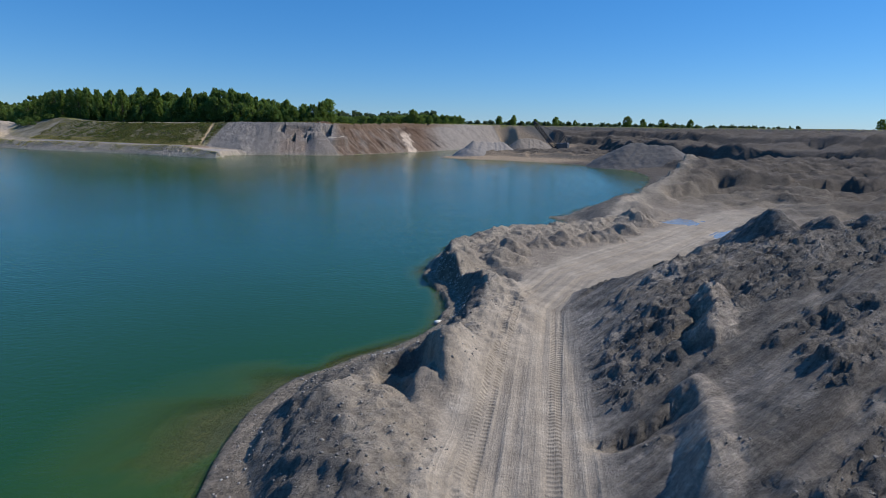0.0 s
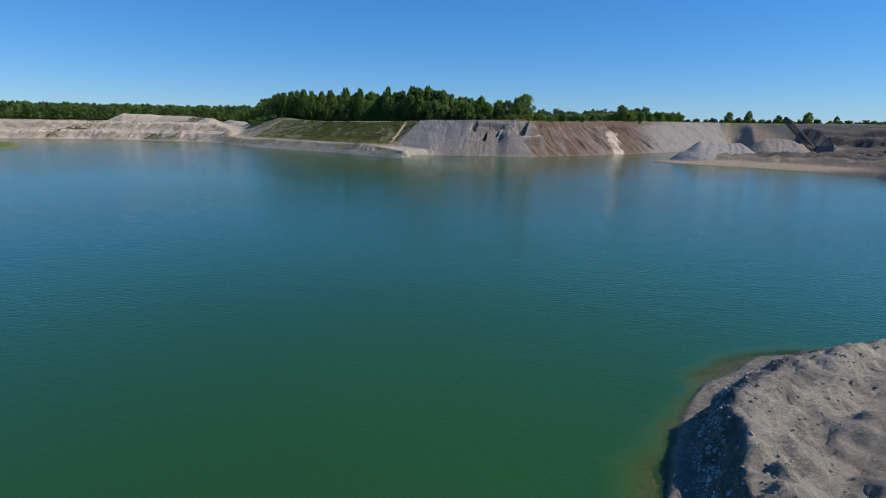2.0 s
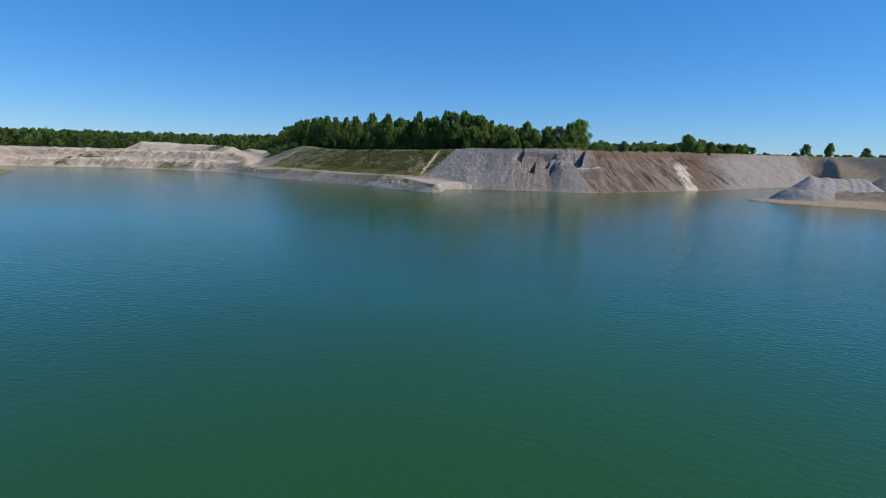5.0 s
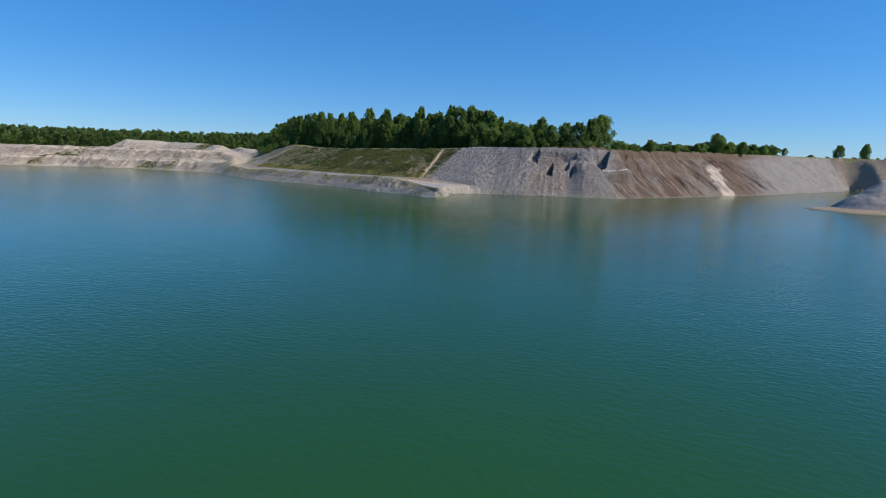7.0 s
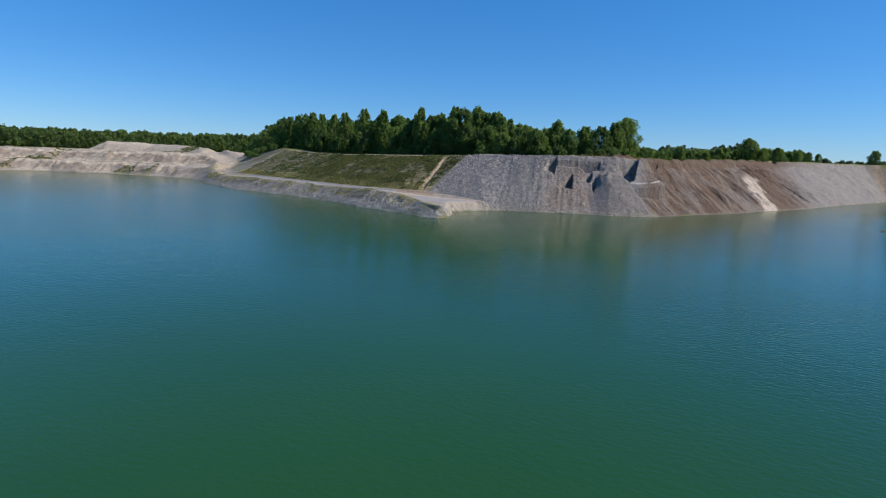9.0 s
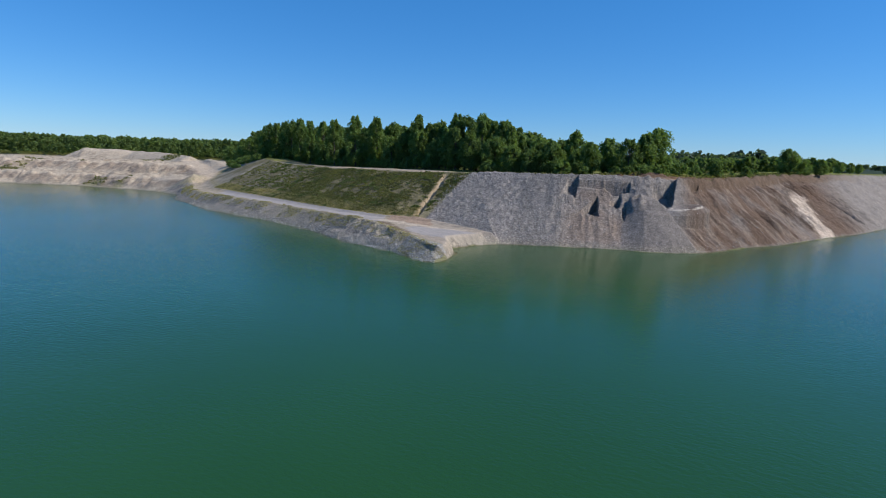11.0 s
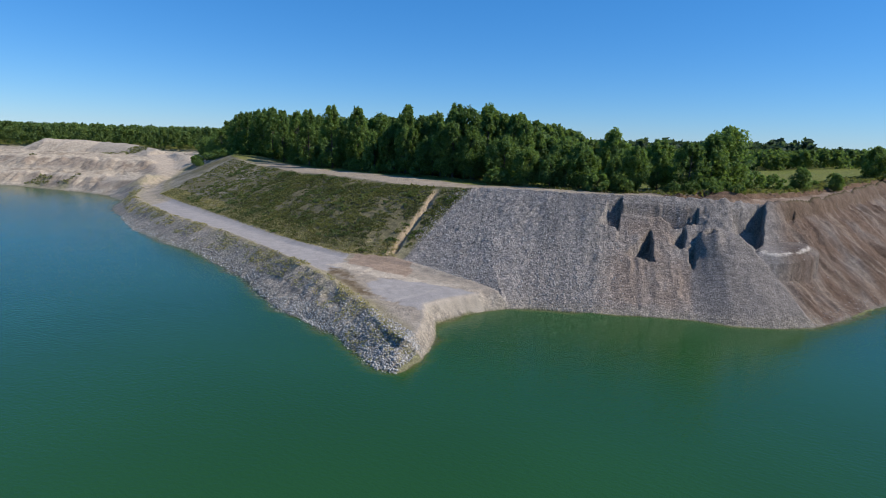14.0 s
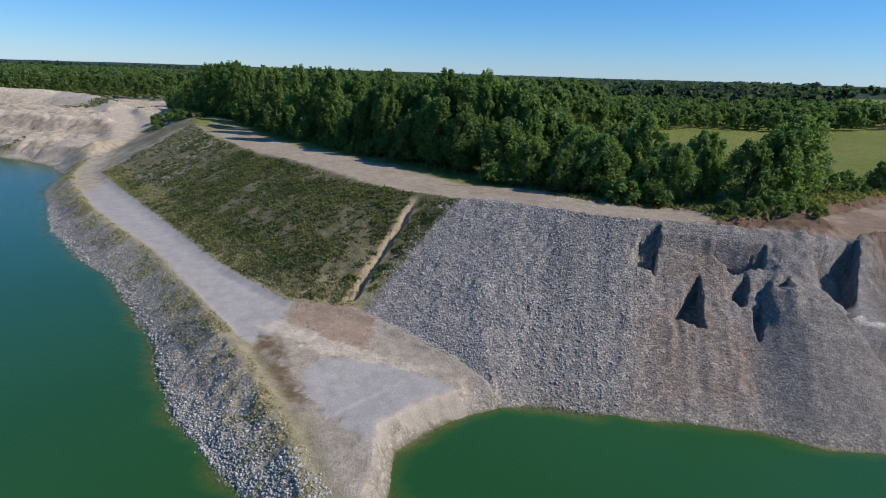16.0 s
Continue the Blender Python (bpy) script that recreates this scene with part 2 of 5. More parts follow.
CLIFF_TOP = [(102, 442, 17), (80, 416, 16.8), (58, 386, 16.6), (40, 360, 16.4), (24, 336, 16.2), (13.5, 316, 15.9), (6, 302, 15.5), (0, 291, 15.2), (-5, 283, 15), (-10.5, 275, 14.8), (-15, 271, 14.8), (-20, 268.7, 14.8),
             (-28, 268, 14.8), (-36, 267.5, 14.8), (-42, 267, 14.6), (-49, 268, 14.5), (-57.5, 270, 14.4), (-66, 270.5, 14.2)]
BANK_TOP = [(-66, 270.5, 14.2), (-74, 272.5, 13.8), (-85, 277.6, 13.6), (-102, 288, 13.5), (-119.5, 296, 13.4), (-147, 314, 13.9), (-172, 333, 15.2), (-195, 356, 14.2)]
BANK_TOE = [(-51, 241.5, 1.0), (-57, 245.5, 2.2), (-65, 248.5, 3.0), (-72, 250.5, 3.6), (-80, 249.5, 3.8), (-92.5, 254.5, 3.8), (-112, 265.5, 3.9), (-130, 276, 4),
            (-150, 287, 4.2), (-170, 299, 4.4), (-192, 322, 5), (-206, 345, 7)]
BENCH_CREST = [(-57.5, 219.5, 1.3), (-60.5, 221.5, 2.0), (-66, 227, 2.7), (-74, 233, 3.5), (-82, 238.5, 3.9), (-95, 246.3, 3.9), (-112, 256.5, 3.8), (-127, 263.5, 3.8),
               (-145, 273, 3.7), (-163, 284.5, 3.4), (-180, 297, 3.2), (-196, 316, 4)]
WALL_TOP = [(102, 442, 17), (150, 428, 17), (200, 394, 17), (238, 350, 17), (265, 300, 17), (300, 240, 17), (330, 120, 16), (300, -40, 15), (200, -120, 15), (60, -140, 15), (-30, -120, 14)]
BERM = [(5.2, -14, 2.0), (4.6, 0, 2.1), (4.1, 6, 2.2), (3.3, 9.5, 2.1), (2.2, 13.3, 1.9), (3.4, 16, 1.2), (5.6, 16.6, 1.1), (8.0, 18.6, 2.1), (10.4, 23, 2.0), (11.6, 26, 1.9), (12.3, 29.5, 2.0), (11.2, 33.5, 2.1),
        (10.4, 37.3, 2.2), (11.6, 42.8, 2.0), (15, 47.2, 1.6), (19, 49.5, 1.9), (24, 51, 1.7), (30, 54, 1.6), (35, 59, 2.0), (39, 66, 2.0), (44, 73, 2.4), (52, 81, 2.4), (63, 94, 2.6), (75, 111, 2.8), (90, 130, 3.0)]
ROAD = [(6, -20), (7.4, 0), (8.4, 6.5), (9.9, 11), (11.4, 15.5), (14.7, 25), (20, 33), (29, 40.5), (41, 51), (52, 60), (70, 70), (95, 82), (130, 95)]
HEAP_TOE = [(9.5, -20, 1.3), (10.2, 0, 1.3), (10.9, 6, 1.3), (11.9, 10, 1.2), (13.7, 16.3, 1.2), (14.6, 20, 1.2), (16.3, 25, 1.2), (18.3, 28.5, 1.2), (21.7, 29.5, 1.2), (28, 32, 1.2), (38.5, 38.5, 1.2), (44, 42, 1.2), (62, 50, 1.3), (85, 60, 1.5), (130, 74, 2)]
HEAP_RIDGE = [(24, -20, 6.2), (24.5, 0, 5.6), (26.5, 12, 5.6), (29, 22, 6.0), (36, 25, 5.2), (45, 28, 6.4), (60, 34, 7.2), (85, 42, 8), (130, 52, 9)]
RIM_STEP = [(-30, 270.5), (-25, 273), (-20, 278.5), (-14, 286), (-8.5, 293), (-2, 302.5), (6, 314.5), (14, 327), (25, 346), (40, 370)]
TERRACE_TOE = [(300, 60), (200, 84), (165, 95), (140, 111), (130, 125), (126, 142), (126, 162), (124, 185), (116, 225), (128, 300)]
SPOIL_RIDGE = [(-346, 377, 11), (-336, 385, 17.6), (-322, 390, 17.3), (-310, 396, 16.7), (-275, 389, 15.6), (-240, 371, 14.2), (-216, 364, 13)]
SPOIL_RAMP = [(-186, 316, 4.2), (-191, 326, 4.6), (-203, 337, 6.4), (-216, 348, 8.4), (-230, 360, 10.6), (-246, 372, 12)]
CUT_BANK = [(300, 40), (140, 70), (112, 78), (92, 84), (74, 84), (60, 80)]


def hash2(i, j, seed):
    v = np.sin(i * 127.1 + j * 311.7 + seed * 74.7) * 43758.5453
    return v - np.floor(v)


def vnoise(x, y, seed=0):
    i, j = np.floor(x), np.floor(y)
    u, v = x - i, y - j
    u, v = u * u * (3 - 2 * u), v * v * (3 - 2 * v)
    a, b = hash2(i, j, seed), hash2(i + 1, j, seed)
    c, d = hash2(i, j + 1, seed), hash2(i + 1, j + 1, seed)
    return (a * (1 - u) + b * u) * (1 - v) + (c * (1 - u) + d * u) * v


def fbm(x, y, seed=0, octaves=4, gain=0.5):
    """Uneven ground, about -1 to 1."""
    total, amp, norm = 0.0, 1.0, 0.0
    for n in range(octaves):
        total = total + amp * (2 * vnoise(x * 2.03**n + 17.3 * n, y * 2.03**n - 9.1 * n, seed + n) - 1)
        norm, amp = norm + amp, amp * gain
    return total / norm * 1.6


def ridged(x, y, seed=0, octaves=3):
    total, amp = 0.0, 1.0
    for n in range(octaves):
        total = total + amp * (1 - 2 * np.abs(2 * vnoise(x * 2.1**n, y * 2.1**n, seed + n) - 1))
        amp *= 0.5
    return total / 1.75


def smooth(a, b, x):
    t = np.clip((x - a) / (b - a), 0, 1)
    return t * t * (3 - 2 * t)


def to_line(line, x, y):
    """For points: the distance to a line, the height of its nearest spot, the length along it, and on which side (1: left of its run)."""
    best = np.full(x.shape, 1e9)
    high, along, side = np.zeros(x.shape), np.zeros(x.shape), np.ones(x.shape)
    run = 0.0
    for p, q in zip(line[:-1], line[1:]):
        dx, dy = q[0] - p[0], q[1] - p[1]
        size = math.hypot(dx, dy)
        t = np.clip(((x - p[0]) * dx + (y - p[1]) * dy) / size**2, 0, 1)
        d = np.hypot(x - p[0] - t * dx, y - p[1] - t * dy)
        near = d < best
        best = np.where(near, d, best)
        if len(p) > 2:
            high = np.where(near, p[2] + t * (q[2] - p[2]), high)
        along = np.where(near, run + t * size, along)
        side = np.where(near, np.where(dx * (y - p[1]) - dy * (x - p[0]) > 0, 1.0, -1.0), side)
        run += size
    return best, high, along, side


def inside(poly, x, y):
    within = np.zeros(x.shape, bool)
    for p, q in zip(poly, poly[1:] + poly[:1]):
        if p[1] == q[1]:
            continue
        cross = (p[1] > y) != (q[1] > y)
        within ^= cross & (x < (q[0] - p[0]) * (y - p[1]) / (q[1] - p[1]) + p[0])
    return within


LAKE = SHORE_EAST + SHORE_CLIFF + SHORE_WEST


def shore_distance(x, y):
    """Metres from the water's edge: positive on land."""
    wob = 0.35 * fbm(x * 0.35, y * 0.35, 5, 3)
    d = to_line(LAKE + LAKE[:1], x, y)[0]
    return np.where(inside(LAKE, x, y), -d, d) + wob * np.clip(1.5 - d / 12, 0, 1)


def strip(z, x, y, low, high, low_z=None):
    """Lays a slope between two lines into the heights z; returns the share of the way up, and where."""
    poly = [p[:2] for p in low] + [p[:2] for p in reversed(high)]
    m = inside(poly, x, y)
    a, za, _, _ = to_line(low, x[m], y[m])
    b, zb, _, _ = to_line(high, x[m], y[m])
    f = a / np.maximum(a + b, 1e-6)
    z[m] = (za if low_z is None else low_z) * (1 - f) + zb * f
    share = np.zeros(x.shape)
    share[m] = f
    return share, m


def land(x, y):
    """The height of the ground, and the masks by which its soil is told."""
    out = {}
    d = shore_distance(x, y)
    z = 14.2 + np.clip(x, -300, 0) * 0.006 + 2.6 * smooth(-12, 70, x) + 0.35 * fbm(x * 0.03, y * 0.03, 1) + np.clip(np.hypot(x, y - 200) - 700, 0, 4000) * -0.001
    z = z + 1.8 * smooth(18, 5, np.hypot((x + 174) * 0.75, y - 336))
    rs, _, _, rside = to_line(RIM_STEP, x, y)
    rim = np.where(rside > 0, rs, -rs) + 0.5 * fbm(x * 0.5, y * 0.5, 65)
    stepz = smooth(-37, -28, x) * smooth(60, 40, x) * smooth(40, 15, np.abs(rs))
    z = z + stepz * (0.9 * smooth(-0.3, 0.5, rim) - 0.3) + 0.25 * fbm(x * 1.1, y * 1.1, 66) * stepz * smooth(2.5, 0.5, rs)
    out['rim'] = stepz * smooth(0.6, 0.0, rim) * smooth(16, 12, rs)
    out['rimwall'] = stepz * smooth(1.1, 0.4, rs)
    root = np.maximum(0, 1.7 - 0.55 * np.maximum(np.hypot((x + 20.5) * 0.6, y - 274.5) - 0.6 + 0.8 * fbm(x * 0.5, y * 0.5, 68), 0))
    z, out['rimwall'] = z + root, np.maximum(out['rimwall'], smooth(0.2, 0.9, root))
    # the low land south and west of the lake
    low = ((y < 235) & (x < 0)) | ((x < -215) & (y < 290))
    z = np.where(low, np.minimum(0.5 + 0.006 * np.maximum(d, 0) + 0.3 * fbm(x * 0.1, y * 0.1, 2), z), z)
    # the bare spoil banks at the lake's west end
    west = smooth(-185, -210, x) * smooth(300, 312, y + 50 * smooth(-300, -335, x)) * smooth(150, 110, d)
    back = np.maximum(d + 4.5 * fbm(x * 0.035, y * 0.035, 8) + 1.6 * fbm(x * 0.13, y * 0.13, 10), 0.3 * d)
    bank = np.interp(back, [0, 1.5, 8.5, 9.5, 22, 31, 33, 60], [0.2, 0.7, 4.3, 4.7, 5.5, 9.6, 10.1, 10.6])
    ruts = ridged(x * 0.35 + 0.1 * y, y * 0.12, 15)
    bank = bank + 0.3 * fbm(x * 0.5, y * 0.5, 69) * smooth(1, 5, d) + (0.6 * ruts + 0.9 * np.maximum(ridged(x * 0.12, y * 0.2, 18) - 0.1, 0)) * smooth(1, 5, d)
    bank = bank + (0.45 * ridged(x * 0.32 + 0.1 * y, y * 0.4, 112, 2) + 0.3 * ridged(x * 0.8, y * 0.8, 113, 2) + 0.25 * fbm(x * 1.3, y * 1.3, 114, 2)) * smooth(0.5, 4, d)
    md, mz, _, _ = to_line(SPOIL_RIDGE, x, y)
    bank = np.maximum(bank, mz - 0.5 * md + 0.5 * fbm(x * 0.09, y * 0.09, 19) + 0.35 * ridged(x * 0.3, y * 0.3, 20) * smooth(0, 6, md))
    rd, rz, _, _ = to_line(SPOIL_RAMP, x, y)
    ramp_w = smooth(6.5, 3.5, rd + 0.6 * fbm(x * 0.2, y * 0.2, 29))
    bank = bank * (1 - ramp_w) + rz * ramp_w
    out["ramp"] = ramp_w * west
    out["pale"] = west * np.clip(smooth(2.5, 0.3, np.abs(back - 9.3)) + smooth(2.5, 0.3, np.abs(back - 32.5)) + smooth(7, 2, md), 0, 1)
    out["face"] = west * np.clip(smooth(1, 4, back) * smooth(9, 7, back) + smooth(22, 25, back) * smooth(32, 30, back), 0, 1) * np.clip(0.45 + ruts, 0, 1)
    z = z * (1 - west) + bank * west
    out["west"] = west
    # the working pit east of the lake
    pit_poly = [p[:2] for p in WALL_TOP] + SHORE_EAST + [(108, 425)]
    pit = inside(pit_poly, x, y)
    px, py = x[pit], y[pit]
    floor = 1.25 + 0.12 * fbm(px * 0.12, py * 0.12, 3) + 0.010 * np.clip(px - 60, 0, 300)
    rough = smooth(58, 95, px + 0.25 * py) * smooth(30, 60, py)
    floor = floor + rough * (1.7 * ridged(px * 0.045, py * 0.07, 4) + 1.1 * ridged(px * 0.13, py * 0.17, 6) + 0.85 * ridged(px * 0.3, py * 0.36, 7) + 0.35 * fbm(px * 0.7, py * 0.7, 11) + 0.6)
    tips, crumble = np.random.default_rng(5), 1.2 * fbm(px * 0.2, py * 0.2, 58)
    for _ in range(60):
        tx, ty, th = tips.uniform(62, 150), tips.uniform(66, 190), tips.uniform(1.2, 3.6)
        if to_line(ROAD, np.array([tx]), np.array([ty]))[0][0] > 12:
            floor = np.maximum(floor, 1.3 + th - 0.45 * (np.hypot(px - tx, (py - ty) * 1.3) + crumble))
    td, _, _, tside = to_line(TERRACE_TOE, px, py)
    up = np.where(tside > 0, -td, td) + 4 * fbm(px * 0.05, py * 0.05, 12) + 1.2 * fbm(px * 0.25, py * 0.25, 13)
    kd, _, _, kside = to_line(CUT_BANK, px, py)
    kup = np.where(kside > 0, -kd, kd) + 3 * fbm(px * 0.09, py * 0.09, 16) + 1.0 * fbm(px * 0.4, py * 0.4, 17)
    floor = floor + 2.0 * smooth(0, 1.8, kup) * smooth(60, 30, kup) + 1.1 * smooth(16, 17.5, kup + 2 * fbm(px * 0.15, py * 0.15, 100)) * smooth(75, 40, kup)
    up = up - 60 * smooth(270, 330, py)
    floor = floor + 4.2 * smooth(0, 5, up) + 1.2 * smooth(0, 1.6, up) + 3.6 * smooth(22, 27, up) + 0.6 * fbm(px * 0.2, py * 0.2, 14) * smooth(0, 8, up)
    wd = to_line(WALL_TOP, px, py)[0]
    z[pit] = np.maximum(floor, 17 + 0.4 * fbm(px * 0.1, py * 0.1, 9) - 0.62 * wd)
    out["wall"] = np.zeros(x.shape)
    out["wall"][pit] = (17 - 0.62 * wd > floor) * 1.0
    out["pit"] = pit * 1.0
    # spoil heap beside the haul road
    share, m = strip(z, x, y, HEAP_TOE, HEAP_RIDGE)
    behind = inside([p[:2] for p in HEAP_RIDGE] + [(150, -60), (20, -60)], x, y)
    hd, hz, _, _ = to_line(HEAP_RIDGE, x[behind], y[behind])
    z[behind] = hz + 0.10 * np.minimum(hd, 20)
    heap = m | behind
    hx, hy = x[heap], y[heap]
    up = np.where(behind[heap], 1.0, share[heap])
    u, v = hx * 0.935 + hy * 0.355, -hx * 0.355 + hy * 0.935
    v = v + 0.5 * fbm(u * 0.12, v * 0.2, 20)
    valley = 0.9 * ridged(u * 0.035, v * 0.12, 21) + 0.4 * fbm(u * 0.06, v * 0.28, 23)
    clods = smooth(-0.02, 0.3, fbm(u * 0.075, v * 0.26, 22) + 0.3 * fbm(hx * 0.5, hy * 0.5, 26) + 0.25 * fbm(hx * 1.3, hy * 1.3, 29) + 0.10 + 0.25 * smooth(0.35, 0.8, up))
    drape = 0.42 * ridged(u * 0.055, v * 0.42, 25) + 0.22 * ridged(u * 0.16, v * 1.05, 77) + 0.09 * ridged(u * 0.28, v * 2.3, 80) + 0.04 * fbm(u * 0.6, v * 4.2, 82)
    torn = lambda size, wave, seed: 1 - np.mod(u * size + wave * fbm(u * size * 0.4, v * size * 1.3, seed), 1.0)
    lump = 0.36 * torn(0.42, 1.3, 24) * smooth(-0.6, 0.4, fbm(u * 0.5, v * 0.9, 19)) + 0.20 * torn(1.0, 1.5, 28) + 0.11 * ridged(u * 1.8, v * 2.6, 27, 2) + 0.07 * fbm(hx * 3.4, hy * 3.4, 84, 2)
    z[heap] += (0.85 * valley + drape) * smooth(0.05, 0.4, up) + clods * lump * smooth(0.02, 0.15, up)
    out["clods"] = np.zeros(x.shape)
    out["clods"][heap] = clods * smooth(0.02, 0.15, up)
    out["heap"] = np.zeros(x.shape)
    out["heap"][heap] = smooth(0.0, 0.1, up)
    crag = 0.5 * fbm(x * 0.5, y * 0.5, 30) + 0.3 * ridged(x * 0.7 + 0.4 * y, y * 0.5, 83)
    for cx, cy, ch in ((38.3, 34.0, 6.5), (39.3, 29.2, 6.7), (42.2, 29.0, 6.9), (41.0, 32.2, 6.2)):
        z = np.maximum(z, ch - 0.78 * np.maximum(np.hypot(x - cx, y - cy) + crag - 0.2, 0))
    for cx, cy, rx, ry, turn in ((46, 60.5, 6.5, 4.5, 0.3), (46.8, 50.8, 6.5, 2.2, 0.75)):
        u, v = (x - cx) * math.cos(turn) + (y - cy) * math.sin(turn), (y - cy) * math.cos(turn) - (x - cx) * math.sin(turn)
        z = z - 0.30 * smooth(1.3, 0.3, np.hypot(u / rx, v / ry)) * (1 - out["heap"])
    # pushed tongues of sand on the heap's flank, painted pale as if sunlit, each with a torn step beside it
    out["tongue"] = np.zeros(x.shape)
    for step, tongue in ((((11.4, 9.2), (13, 9.1), (15.3, 9.6)), ((16.2, 9.6), (15.2, 7.2), (13.6, 4.8))), (((16.4, 13.8), (17.6, 14.4), (19.3, 15.3)), ((21.2, 16.8), (20.3, 14.9), (19.0, 13.1)))):
        sd, _, run, ss = to_line(step, x, y)
        sd = sd + 0.15 * fbm(x * 1.6, y * 1.6, 70)
        z = z - np.where(ss < 0, 0.75 * smooth(1.4, 0.0, sd) * smooth(0, 0.16, sd), 0) * smooth(0.0, 1.6, run) * smooth(5.2, 4.2, run) * (x < 30)
        td = to_line(tongue, x, y)[0]
        z = z + 0.55 * np.clip(1 - td / 0.95, 0, 1) ** 0.8
        out["tongue"] = np.maximum(out["tongue"], smooth(1.15, 0.8, td + 0.3 * fbm(x * 0.8, y * 0.8, 72)))
    # berm between the road and the water
    bd, bz, along, side = to_line(BERM, x, y)
    bz = bz + 0.3 * fbm(along * 0.35, along * 0.0, 31) + smooth(42, 50, y) * 0.4 * ridged(along * 0.13, along * 0, 32)
    lee = np.clip((d - 0.9 - 0.2 * fbm(x * 0.5, y * 0.5, 34)) / np.maximum(bd + d - 1.1, 0.3), 0, 1)
    fall = np.where(side > 0, np.clip((lee - 0.10) / 0.90, 0, 1) ** 0.85, np.clip(1 - (bd - 0.4) / (3.4 + 0.6 * fbm(along * 0.2, 0 * along, 33)), 0, 1) ** 1.25)
    lumps = 0.20 * fbm(x * 0.7, y * 0.7, 35) + 0.16 * ridged(x * 0.9, y * 0.9, 37) + 0.11 * fbm(x * 2.2, y * 2.2, 36) + 0.15 * ridged(x * 1.5 + 0.3 * y, y * 1.2, 76) + 0.08 * ridged(x * 2.9, y * 2.6 - 0.5 * x, 87, 2) + 0.05 * fbm(x * 5.0, y * 5.0, 90, 2) + 0.45 * smooth(40, 50, y) * ridged(x * 0.22 + 0.1 * y, y * 0.22 - 0.1 * x, 38)
    base = np.where(side > 0, np.minimum(0.12 + 0.10 * d, 0.8), z)
    berm = base + np.maximum(bz - base, 0) * fall + lumps * np.clip(fall * 2, 0, 1)
    east = (d > 0) & (bd < 14) & pit
    z = np.where(east & ((fall > 0) | (side > 0)), berm, z)
    out["berm"] = np.where(east, np.where(side > 0, smooth(5, 2, bd), fall), 0.0)
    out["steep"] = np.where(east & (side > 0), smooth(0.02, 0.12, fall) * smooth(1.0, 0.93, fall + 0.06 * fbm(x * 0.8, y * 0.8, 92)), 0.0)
    # loose tipped mounds along the berm
    warp = 0.9 * fbm(x * 0.35, y * 0.35, 39) + 0.35 * fbm(x * 1.2, y * 1.2, 40)
    for cx, cy, ch, run in ((10.9, 37.6, 2.75, 0.7), (11.6, 28.5, 2.45, 0.7), (16.8, 41.4, 2.7, 0.6), (15.2, 38.2, 2.5, 0.6), (23.6, 45.2, 2.6, 0.6), (20.4, 43.4, 2.2, 0.6), (29.2, 47.2, 2.6, 0.6), (26.4, 46.4, 2.2, 0.6), (33, 51.5, 2.2, 0.6), (37, 57, 2.9, 0.55), (42, 66, 3.2, 0.45), (50, 77, 3.4, 0.45), (58, 86, 3.2, 0.45)):
        cone = ch - run * np.maximum(np.hypot(x - cx, y - cy) + warp - 0.3, 0) + 0.12 * fbm(x * 1.5, y * 1.5, 47) + 0.20 * ridged(x * 0.6 + 0.3 * y, y * 0.5 - 0.3 * x, 94) + 0.07 * ridged(x * 2.3, y * 2.3, 96, 2)
        cone = np.minimum(cone, 0.3 + 1.15 * np.maximum(d - 1.3, 0))
        z = np.where(pit & (d > 0), np.maximum(z, cone), z)
    # a torn mound where the berm turns in behind the shore
    for cx, cy, ch, edge in ((7.5, 16.2, 1.5, 6.5), (6.2, 14.3, 0.8, 5.3)):
        z = z + ch * np.clip(1 - (np.hypot(x - cx, (y - cy) * 0.8) + 0.3 * warp) / 2.6, 0, 1) * smooth(-0.25, 0.25, x - edge + 0.12 * (y - cy) + 0.3 * warp) * (d > 0.5)
    # dug hollow in the berm
    for cx, cy, r, deep in ((13.1, 33.6, 2.8, 0.75), (5.2, 16.8, 1.6, 0.8), (4.6, 14.9, 1.1, 0.5)):
        z = z - deep * smooth(r, r * 0.5, np.hypot(x - cx, (y - cy) * 0.8) + 0.35 * warp) * (d > 0.8)
    # gravel face, its slumps and its fan
    share, m = strip(z, x, y, list(reversed([(*p, 0.0) for p in SHORE_CLIFF])), list(reversed(CLIFF_TOP)))
    cx, cy = x[m], y[m]
    s = share[m]
    brown = smooth(-15, -9, cx)
    fan_left, fan_right = cx + 26.6 + 0.3 * fbm(cy * 0.3, cy * 0, 48), (-22.0 + (265.3 - cy) * 0.74) - cx
    fan = smooth(-0.2, 0.3, fan_left) * smooth(-0.2, 0.5, fan_right) * smooth(0.78, 0.66, s)
    streak = ridged((cx + 0.10 * cy) * 0.55, cy * 0.02, 41) * 0.16 * smooth(-60, -44, cx) + ridged((cx + 0.05 * cy + 0.5 * fbm(cx * 0.3, cy * 0.3, 62)) * 1.0, cy * 0.09, 42) * (0.16 + 0.36 * smooth(0.6, 0.45, s)) * np.clip(0.5 + fbm(cx * 0.3, cy * 0.2, 60), 0, 1.2) * smooth(-44, -37, cx) * smooth(-25, -27, cx)
    slant = 0.62 * cx + 0.78 * cy + 0.9 * fbm(cx * 0.14, cy * 0.14, 49)
